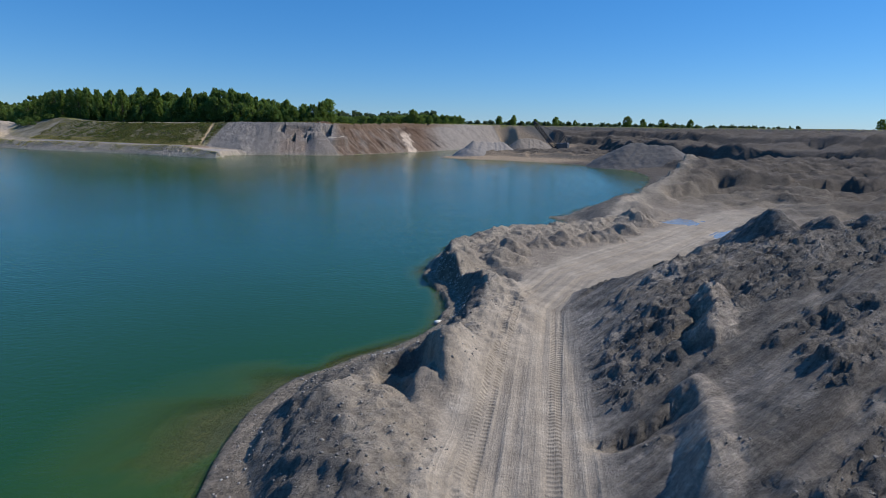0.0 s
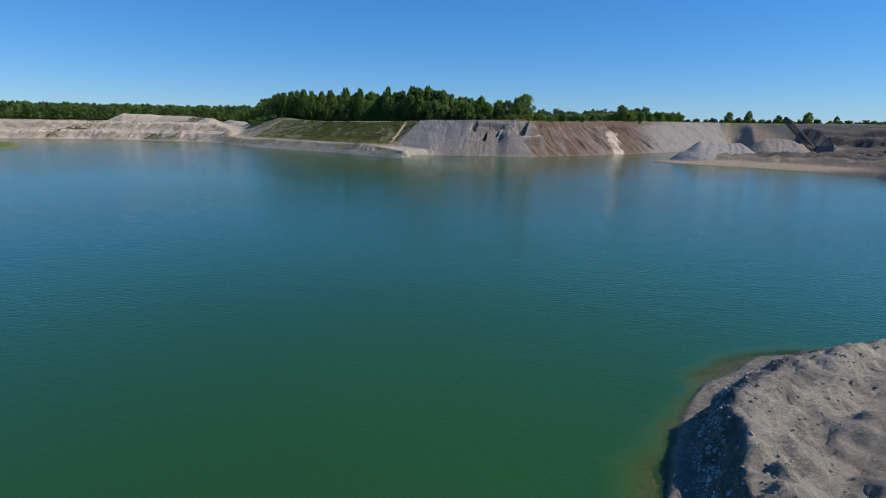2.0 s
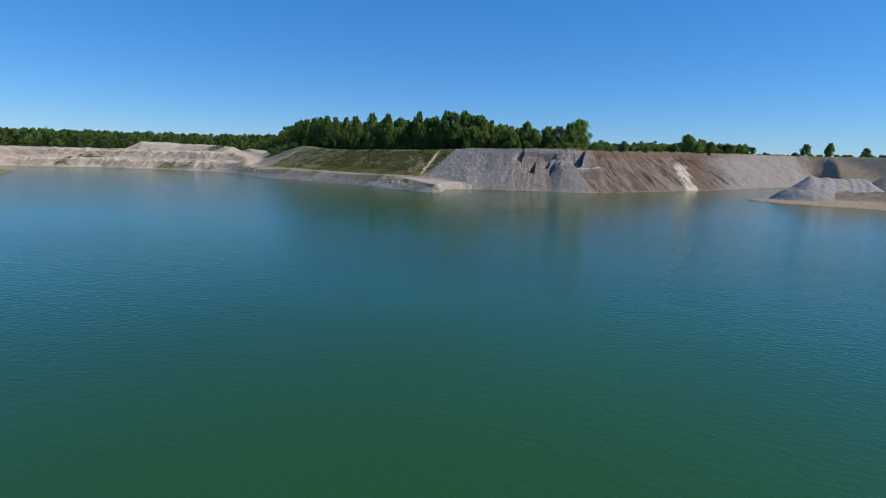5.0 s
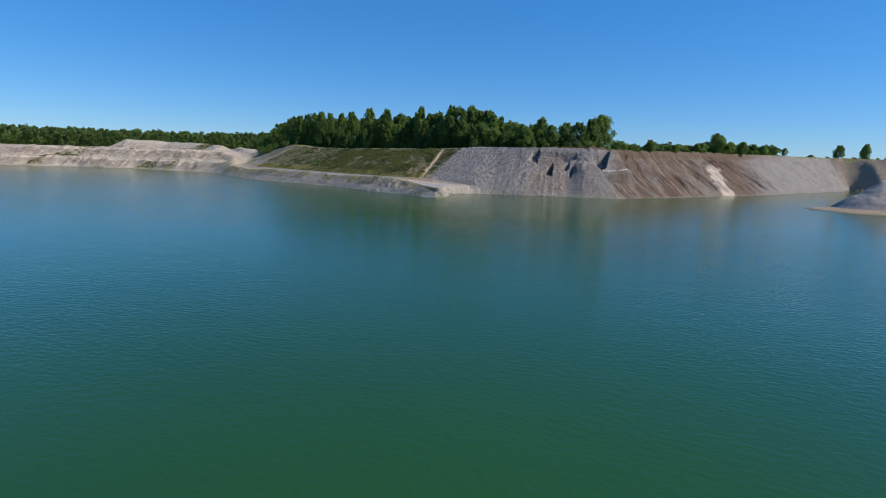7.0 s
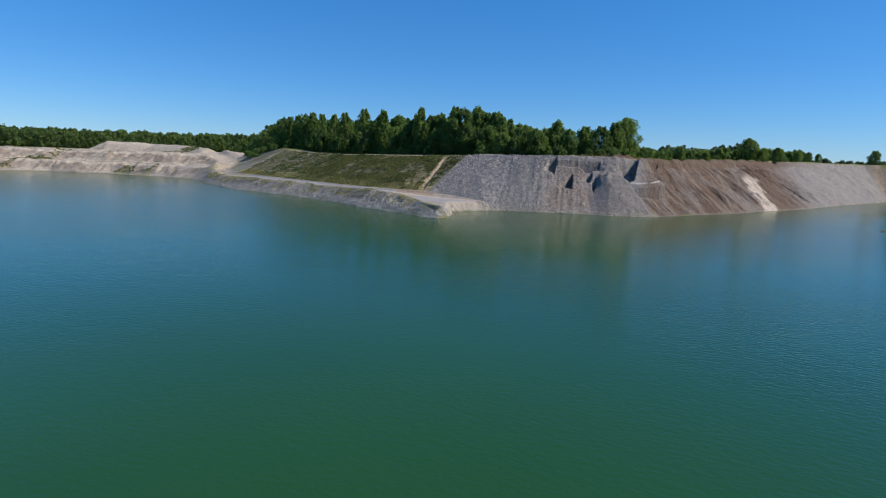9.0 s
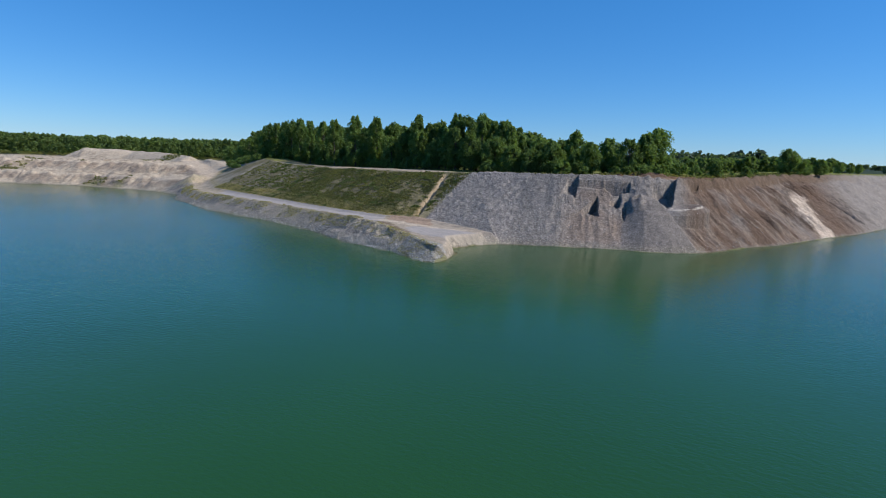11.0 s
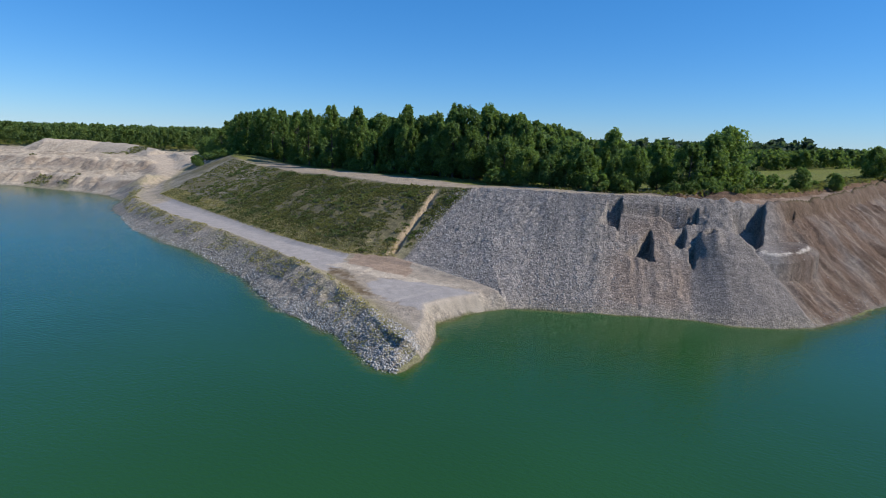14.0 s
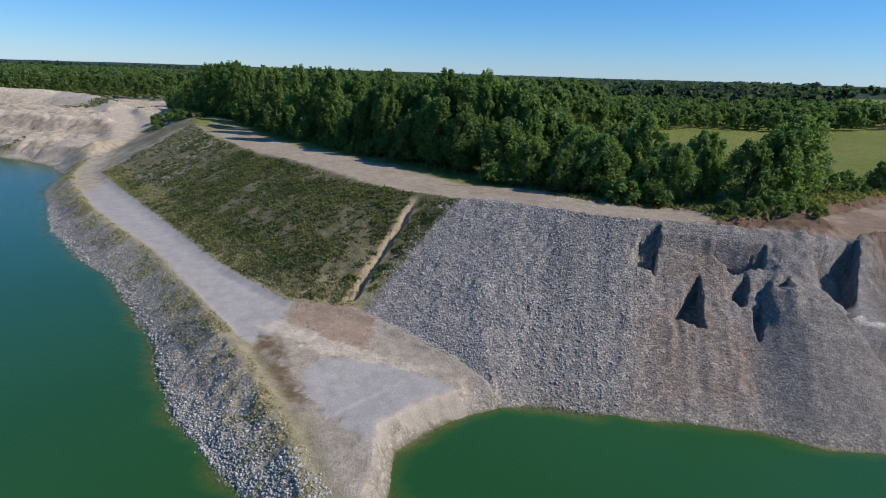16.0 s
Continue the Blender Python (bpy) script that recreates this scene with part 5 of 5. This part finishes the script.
p = p[~inside(FIELD, p[:, 0], p[:, 1]) & (p[:, 1] > 395 + 0.0 * p[:, 0]) | ((p[:, 0] < -45) & (p[:, 1] > 372))]
p = p[~inside(FIELD, p[:, 0], p[:, 1]) & (p[:, 0] < 80) & (p[:, 1] > 425 - 1.2 * np.maximum(-20 - p[:, 0], 0))]
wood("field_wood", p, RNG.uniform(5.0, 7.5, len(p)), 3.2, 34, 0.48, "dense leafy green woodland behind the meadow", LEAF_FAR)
p = jittered(-620, -215, 300, 560, 7.0)
spoil = shore_distance(p[:, 0], p[:, 1])
p = p[(spoil > 118) & (p[:, 1] > 330) & ((p[:, 0] < -260) | (p[:, 1] > 420))]
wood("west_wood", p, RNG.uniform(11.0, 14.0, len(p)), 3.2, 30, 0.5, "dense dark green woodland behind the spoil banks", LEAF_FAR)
p = np.concatenate([jittered(-700, 520, 560, 760, 13), jittered(-1100, 800, 760, 1100, 24)])
p = p[(p[:, 0] < 70) | (p[:, 1] > 930)]
# the far crowns and canopy carry the haze in their base colour
wood("distant_wood", p, RNG.uniform(8, 13, len(p)), 6.5, 12, 1.5, "distant flat green woodland that reaches the horizon", HAZED_LEAF)
FX = steps((-4400, -1200, 160), (-1200, 1000, 22), (1000, 4400, 160))
FY = steps((640, 1200, 14), (1200, 2200, 40), (2200, 4800, 130))
FPX, FPY = np.meshgrid(FX, FY)
hump = ground_z(FPX, FPY) + 6.0 - 20 * smooth(70, 110, FPX) * smooth(960, 900, FPY) + 3.0 * fbm(FPX * 0.03, FPY * 0.03, 95) + 2.0 * fbm(FPX * 0.11, FPY * 0.11, 97)
canopy = sheet("canopy", FX, FY, hump, None, HAZED_LEAF, {})
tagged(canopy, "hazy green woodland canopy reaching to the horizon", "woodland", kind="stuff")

# ---- stones ----
n = 9500
xs, ys = along_line(RNG, SHORE_WEST[4:16], n, -5.2, 0.6)
d = shore_distance(xs, ys)
ok = (d > -0.5) & (d < 5.2) & (RNG.uniform(0, 1, n) < np.clip(np.where(xs > -69, 1.5, 1.15) - d / np.where(xs > -69, 4.5, 1.7), 0.03, 1))
scatter_stones("riprap", RNG, xs[ok], ys[ok], (0.09 + 0.26 * RNG.uniform(0, 1, n)[ok] ** 1.6), RIPRAP, "loose grey riprap stones along the bench's waterside")
xs, ys = along_line(RNG, SHORE_WEST[4:10], 7000, -5.5, 0.3)
d = shore_distance(xs, ys)
ok = (d > -0.3) & (RNG.uniform(0, 1, 7000) < np.clip(1.2 - d / np.interp(xs, [-80, -66, -60], [2.2, 4.2, 5.5]), 0.05, 1))
scatter_stones("riprap", RNG, xs[ok], ys[ok], 0.07 + 0.18 * RNG.uniform(0, 1, 7000)[ok] ** 1.5, RIPRAP, "tightly tipped grey rubble at the bench's tip")
xs, ys = RNG.uniform(-73, -34, 34000), RNG.uniform(241, 271, 34000)
k = inside([(-51, 242.5), (-67, 249), (-70.5, 256), (-68, 270), (-34, 267.5), (-34, 244.5)], xs, ys) & (shore_distance(xs, ys) > 0)
k &= RNG.uniform(0, 1, 34000) < smooth(-35, -45, xs + 4 * fbm(xs * 0.5, ys * 0.06, 110)) * (0.55 + 0.45 * smooth(-0.4, 0.3, fbm(xs * 0.16, ys * 0.05, 111)))
scatter_stones("gravel_face_stones", RNG, xs[k], ys[k], (0.06 + 0.22 * RNG.uniform(0, 1, len(xs))[k] ** 2.2), STONE, "coarse grey gravel stones on the steep quarry face", 0.25)
xs, ys = RNG.uniform(-42, 10, 5000), RNG.uniform(244, 268, 5000)
dd = shore_distance(xs, ys)
k = (dd > -0.2) & (ground_z(xs, ys) < 14) & (RNG.uniform(0, 1, 5000) < np.where(dd < 2, 0.8, 0.16)) & inside([p[:2] for p in SHORE_CLIFF] + [p[:2] for p in CLIFF_TOP[::-1]], xs, ys)
scatter_stones("slump_stones", RNG, xs[k], ys[k], RNG.uniform(0.05, 0.17, 5000)[k], STONE, "scattered grey stones on the slumped quarry face", 0.25)
xs, ys = along_line(RNG, SHORE_EAST[2:27], 3600, -3.6, 0.2)
dd = shore_distance(xs, ys)
k = (dd > 0.25) & (dd < 2.4) & (RNG.uniform(0, 1, 3600) < np.clip(1.3 - np.abs(dd - 1.0) / 1.2, 0.08, 1))
scatter_stones("shore_stones", RNG, xs[k], ys[k], RNG.uniform(0.05, 0.2, 3600)[k] ** 1.25, STONE, "small grey stones along the lake shore")
xs, ys = along_line(RNG, SHORE_EAST[8:18], 2600, -2.2, -0.5)
dd = shore_distance(xs, ys)
k = (dd > 0.7) & (RNG.uniform(0, 1, 2600) < np.clip(1.2 - np.abs(dd - 1.25) / 0.55, 0, 1))
scatter_stones("shore_rubble", RNG, xs[k], ys[k], 0.06 + 0.15 * RNG.uniform(0, 1, 2600)[k] ** 1.8, RIPRAP, "row of pale rubble stones at the foot of the berm")
xs, ys = RNG.uniform(0, 40, 17000), RNG.uniform(0, 56, 17000)
k = (shore_distance(xs, ys) > 1.0) & (to_line(BERM, xs, ys)[0] < 3) & (to_line(ROAD, xs, ys)[0] > 2.6)
scatter_stones("spoil_clods", RNG, xs[k], ys[k], (0.03 + 0.13 * RNG.uniform(0, 1, 17000)[k] ** 2.5), CLOD, "loose grey clods and stones on the spoil", 0.35)

def mask_at(near, key, x, y):
    i, j = np.clip(np.searchsorted(near["xs"], x), 0, len(near["xs"]) - 1), np.clip(np.searchsorted(near["ys"], y), 0, len(near["ys"]) - 1)
    return near["k"][key].reshape(near["px"].shape)[j, i]


xs, ys = RNG.uniform(10, 46, 42000), RNG.uniform(-2, 56, 42000)
k = RNG.uniform(0.1, 1.3, 42000) < mask_at(FINE[0], "clods", xs, ys)
scatter_stones("heap_clods", RNG, xs[k], ys[k], 0.03 + 0.11 * RNG.uniform(0, 1, 42000)[k] ** 2.2, CLOD, "rough dark grey clods on the spoil heap", 0.3)
# boulders that can be told apart at the bench's tip
shapes = []
for _ in range(10):
    v, tri = stone_mesh(RNG, 1)
    shapes.append(mesh_from("boulder", v[0], tri, STONE_ONE))
xs, ys = along_line(RNG, SHORE_WEST[4:9], 900, -4.6, -0.1)
dd = shore_distance(xs, ys)
k = np.flatnonzero((dd > 0.0) & (dd < np.interp(xs, [-74, -69, -62], [0.8, 2.5, 4.4])))[:290]
for i in k:
    s = RNG.uniform(0.16, 0.36)
    at = Matrix.LocRotScale((xs[i], ys[i], float(ground_z(xs[i], ys[i])) + 0.12 * s), Euler(RNG.uniform(0, 6.28, 3)), (s, s * RNG.uniform(0.7, 1), s * 0.75))
    held("boulder", shapes[int(RNG.integers(10))], ground, at)
# the larger cobbles low on the gravel face
cobbles = [mesh_from("cobble", stone_mesh(RNG, 1)[0][0], tri, STONE_ONE) for _ in range(8)]
xs, ys = RNG.uniform(-66, -40, 1400), RNG.uniform(242, 262, 1400)
k = np.flatnonzero(inside([(-51, 243.5), (-65, 249.5), (-66, 258), (-42, 258), (-41, 245.5)], xs, ys) & (shore_distance(xs, ys) > 0.4))[:280]
for i in k:
    s = RNG.uniform(0.2, 0.4)
    at = Matrix.LocRotScale((xs[i], ys[i], float(ground_z(xs[i], ys[i])) + 0.1 * s), Euler(RNG.uniform(0, 6.28, 3)), (s, s * RNG.uniform(0.7, 1), s * 0.75))
    held("cobble", cobbles[int(RNG.integers(8))], ground, at)
v, tri = stone_mesh(RNG, 1)
rock = new("rock", mesh_from("rock", v[0], tri, WHITE_ROCK))
rock.matrix_basis = Matrix.LocRotScale((8.05, 25.75, float(ground_z(8.05, 25.75)) + 0.1), Euler((0.3, 0.2, 0.5)), (0.6, 0.42, 0.36))
tagged(rock, "single pale white rock at the lake's edge", "rock")

# ---- weeds and grass ----
def tufts(name, x, y, per, size, spread, mat, label):
    z = ground_z(x, y)
    c = np.repeat(np.stack([x, y, z], 1), per, axis=0)
    c = c + RNG.normal(size=c.shape) * (spread, spread, 0) + np.stack([0 * c[:, 0], 0 * c[:, 0], RNG.uniform(0.02, 1.0, len(c)) * size * 1.3], 1)
    v, f = leaf_tris(RNG, c, size)
    return tagged(new(name, mesh_from(name, v, f, mat)), label, "weeds", kind="stuff")


bank_area = [(-70.5, 252)] + [p[:2] for p in BANK_TOE[4:10]] + [(-165, 326), (-147, 313), (-119.5, 295), (-102, 287), (-85, 276.6), (-72, 271.5), (-65.4, 269.5)]
xs, ys = RNG.uniform(-168, -66, 44000), RNG.uniform(248, 330, 44000)
dense = fbm(xs * 0.22, ys * 0.22, 73) + 0.5 * fbm(xs * 0.9, ys * 0.9, 75)
k = inside(bank_area, xs, ys) & (RNG.uniform(-0.9, 0.5, 44000) < dense) & (np.abs(xs + 72 - 0.06 * (ys - 262)) > 0.9) & ((xs > -125) | (RNG.uniform(0, 1, 44000) < 0.35))
tufts("bank_weeds", xs[k], ys[k], 12, 0.13, 0.24, WEED, "low olive green weeds on the planted bank")
xs, ys = RNG.uniform(-150, -64, 5200), RNG.uniform(248, 320, 5200)
k = inside(bank_area, xs, ys) & (RNG.uniform(0.0, 0.9, 5200) < fbm(xs * 0.3, ys * 0.3, 99)) & (np.abs(xs + 72 - 0.06 * (ys - 262)) > 1.2)
tufts("bank_shrubs", xs[k], ys[k], 34, 0.17, 0.40, SHRUB, "dark green low shrubs on the planted bank")
xs, ys = along_line(RNG, BENCH_CREST, 5200, -1.0, 3.0)
k = RNG.uniform(-0.5, 0.5, 5200) < fbm(xs * 0.4, ys * 0.4, 98) - 0.12 * np.abs(to_line(BENCH_CREST, xs, ys)[0] - 0.8)
xs, ys = xs[k], ys[k]
tufts("crest_grass", xs, ys, 8, 0.09, 0.26, DRY, "dry straw-coloured grass along the bench's edge")
xs, ys = along_line(RNG, BANK_TOE[3:10], 4600, -4.0, 0.3)
tufts("toe_grass", xs, ys, 9, 0.085, 0.28, DRY, "dry straw-coloured grass at the foot of the bank")
xs, ys = along_line(RNG, WOOD_EDGE, 700, -1.2, 1.0)
tufts("edge_grass", xs, ys, 7, 0.22, 0.4, WEED, "green grass along the edge of the wood")
xs, ys = along_line(RNG, RIM_STEP, 1500, 0.4, 7.0)
tufts("rim_grass", xs, ys, 7, 0.26, 0.5, WEED, "green grass along the quarry rim")
xs, ys = RNG.uniform(-330, -170, 9000), RNG.uniform(305, 400, 9000)
k = (fbm(xs * 0.05, ys * 0.05, 71) > 0.55) & (shore_distance(xs, ys) > 3)
tufts("spoil_weeds", xs[k], ys[k], 6, 0.3, 0.5, WEED, "sparse green weeds on the spoil banks")


# ---- stockpiles, puddles and the dragline ----
def pile(name, p, q, high, reach, tone, label, seed):
    """A loose ridge-shaped stockpile between p and q."""
    n = 120
    cx, cy = (p[0] + q[0]) / 2, (p[1] + q[1]) / 2
    r = math.hypot(q[0] - p[0], q[1] - p[1]) / 2 + reach + 3
    g = np.linspace(-r, r, n)
    x, y = np.meshgrid(cx + g, cy + g)
    d, h, al, _ = to_line([(*p, high), (*q, high * 0.93)], x.ravel(), y.ravel())
    wob = 0.5 * fbm(x.ravel() * 0.12, y.ravel() * 0.12, seed)
    rill = 0.35 * ridged((al + 0.45 * d) * 0.45 + 0.4 * wob, d * 0.04, seed + 1) * smooth(0, 3, d) * smooth(reach, reach * 0.6, d) + 0.45 * ridged(al * 0.3, d * 0 + 2, seed + 2) * smooth(5, 0, d)
    z = h - d * (high / reach) + wob + rill + 0.12 * fbm(x.ravel(), y.ravel(), seed + 3)
    floor = ground_z(x.ravel(), y.ravel())
    z = np.maximum(z, floor - 0.4).reshape(x.shape)
    keep = (z.ravel() > floor - 0.35)
    ob = sheet(name, cx + g, cy + g, z, keep, tone, {})
    return tagged(ob, label, "stockpile", "stockpiles by the lake")


PALE_PILE = plain_material("pale_gravel", (0.22, 0.193, 0.17), (0.29, 0.256, 0.227), 1.4, 0.95)
BROWN_PILE = plain_material("brown_gravel", (0.16, 0.13, 0.105), (0.25, 0.21, 0.17), 1.2, 0.95)
DARK_PILE = plain_material("dark_gravel", (0.085, 0.076, 0.07), (0.13, 0.118, 0.11), 1.2, 0.95)
pile("stockpile", (50.8, 247), (66, 251), 7.6, 10.5, PALE_PILE, "pale gravel stockpile on the spit beside the lake", 101)
pile("stockpile", (78, 265), (90, 268), 9.2, 12, BROWN_PILE, "brown gravel stockpile behind the paler one", 111)
pile("stockpile", (99, 187), (111, 180), 8.8, 16, DARK_PILE, "dark grey gravel stockpile at the shore", 121)

for x, y, rx, ry, turn in ((46, 60.5, 6.5, 4.5, 0.3), (46.8, 50.8, 6.5, 2.2, 0.75)):
    bm = bmesh.new()
    ring = [bm.verts.new((rx * 1.25 * math.cos(a) * (1 + 0.14 * math.sin(3 * a) + 0.08 * math.sin(7 * a + 1)), ry * 1.25 * math.sin(a) * (1 + 0.16 * math.sin(2 * a + 2) + 0.1 * math.sin(5 * a)), 0)) for a in (2 * math.pi * k / 40 for k in range(40))]
    bm.faces.new(ring)
    pud = part("puddle", bm, PUDDLE, None)
    pud.matrix_basis = pose(x, y, 1.03, 0, 0, math.degrees(turn))
    tagged(pud, "shallow muddy puddle on the haul road", "puddle", "puddles on the haul road")


def dragline(x, y, tip):
    """A crawler dragline: tracks, house with cab, lattice boom, mast and ropes."""
    z = float(ground_z(x, y))
    root = tagged(new("dragline"), "dark weathered crawler dragline with a long lattice boom", "excavator")
    aim = math.atan2(tip[1] - y, tip[0] - x)
    root.matrix_basis = Matrix.LocRotScale((x, y, z), Euler((0, 0, aim)), None)
    reach, up = math.hypot(tip[0] - x, tip[1] - y), tip[2] - z
    for side in (-1, 1):
        bm = bmesh.new()
        slab(bm, pose(0, 1.9 * side, 0.6), (6.2, 1.0, 1.15), 0.35)
        track = part("crawler_track", bm, IRON, root)
        for k in range(5):
            bm = bmesh.new()
            tube(bm, (-2.3 + 1.15 * k, 1.35 * side, 0.5), (-2.3 + 1.15 * k, 2.45 * side, 0.5), 0.38, 0.38, 10)
            part("roller", bm, IRON, track)
    bm = bmesh.new()
    tube(bm, (0, 0, 1.0), (0, 0, 1.6), 1.6, 1.6, 16)
    part("turntable", bm, IRON, root)
    bm = bmesh.new()
    slab(bm, pose(-1.8, 0, 3.0), (6.0, 3.6, 2.8), 0.2)
    slab(bm, pose(-3.2, 0, 4.6), (2.6, 2.4, 0.5), 0.1)
    part("machinery_house", bm, IRON_BLUE, root)
    bm = bmesh.new()
    slab(bm, pose(2.0, -1.2, 3.1), (1.8, 1.3, 2.2), 0.12)
    cab = part("cab", bm, IRON_BLUE, root)
    bm = bmesh.new()
    slab(bm, pose(2.93, -1.2, 3.5), (0.05, 1.0, 1.0))
    part("window", bm, GLASS_DARK, cab)
    foot, top = Vector((2.0, 0, 1.9)), Vector((reach, 0, up))
    bm = bmesh.new()
    way = (top - foot).normalized()
    over = way.cross(Vector((0, 1, 0))).normalized()
    bays = 16
    rows = []
    for k in range(bays + 1):
        t = k / bays
        w = 1.0 * min(1, t * 8 + 0.3, (1 - t) * 8 + 0.35)
        c = foot + (top - foot) * t
        rows.append([c + Vector((0, sy * w, 0)) + over * (so * w) for sy, so in ((-1, -1), (1, -1), (1, 1), (-1, 1))])
    for k in range(bays):
        for q in range(4):
            tube(bm, rows[k][q], rows[k + 1][q], 0.17, 0.17, 4)
            tube(bm, rows[k][q], rows[k + 1][(q + 1) % 4], 0.1, 0.1, 4)
            tube(bm, rows[k][q], rows[k][(q + 1) % 4], 0.1, 0.1, 4)
    part("boom", bm, IRON, root)
    bm = bmesh.new()
    tube(bm, (top.x - 0.3, -0.3, top.z), (top.x - 0.3, 0.3, top.z), 0.7, 0.7, 16)
    part("sheave", bm, IRON, root)
    bm = bmesh.new()
    mast = Vector((-2.5, 0, 8.2))
    for s in (-1, 1):
        tube(bm, (0.5, 0.8 * s, 4.2), mast, 0.12, 0.1, 5)
        tube(bm, (-4.0, 0.8 * s, 4.2), mast, 0.1, 0.08, 5)
    part("mast", bm, IRON, root)
    for s in (-1, 1):
        bm = bmesh.new()
        tube(bm, mast + Vector((0, 0.3 * s, 0)), top + Vector((0, 0.3 * s, 0)), 0.05, 0.05, 4)
        part("stay_rope", bm, IRON, root)
    bm = bmesh.new()
    bucket = Vector((6.5, 0, 0.9))
    slab(bm, pose(*bucket), (2.0, 1.6, 1.2), 0.2)
    part("bucket", bm, IRON, root)
    bm = bmesh.new()
    tube(bm, top, bucket + Vector((0, 0, 0.6)), 0.04, 0.04, 4)
    part("hoist_rope", bm, IRON, root)


dragline(104, 279, (92, 288, 17.3))
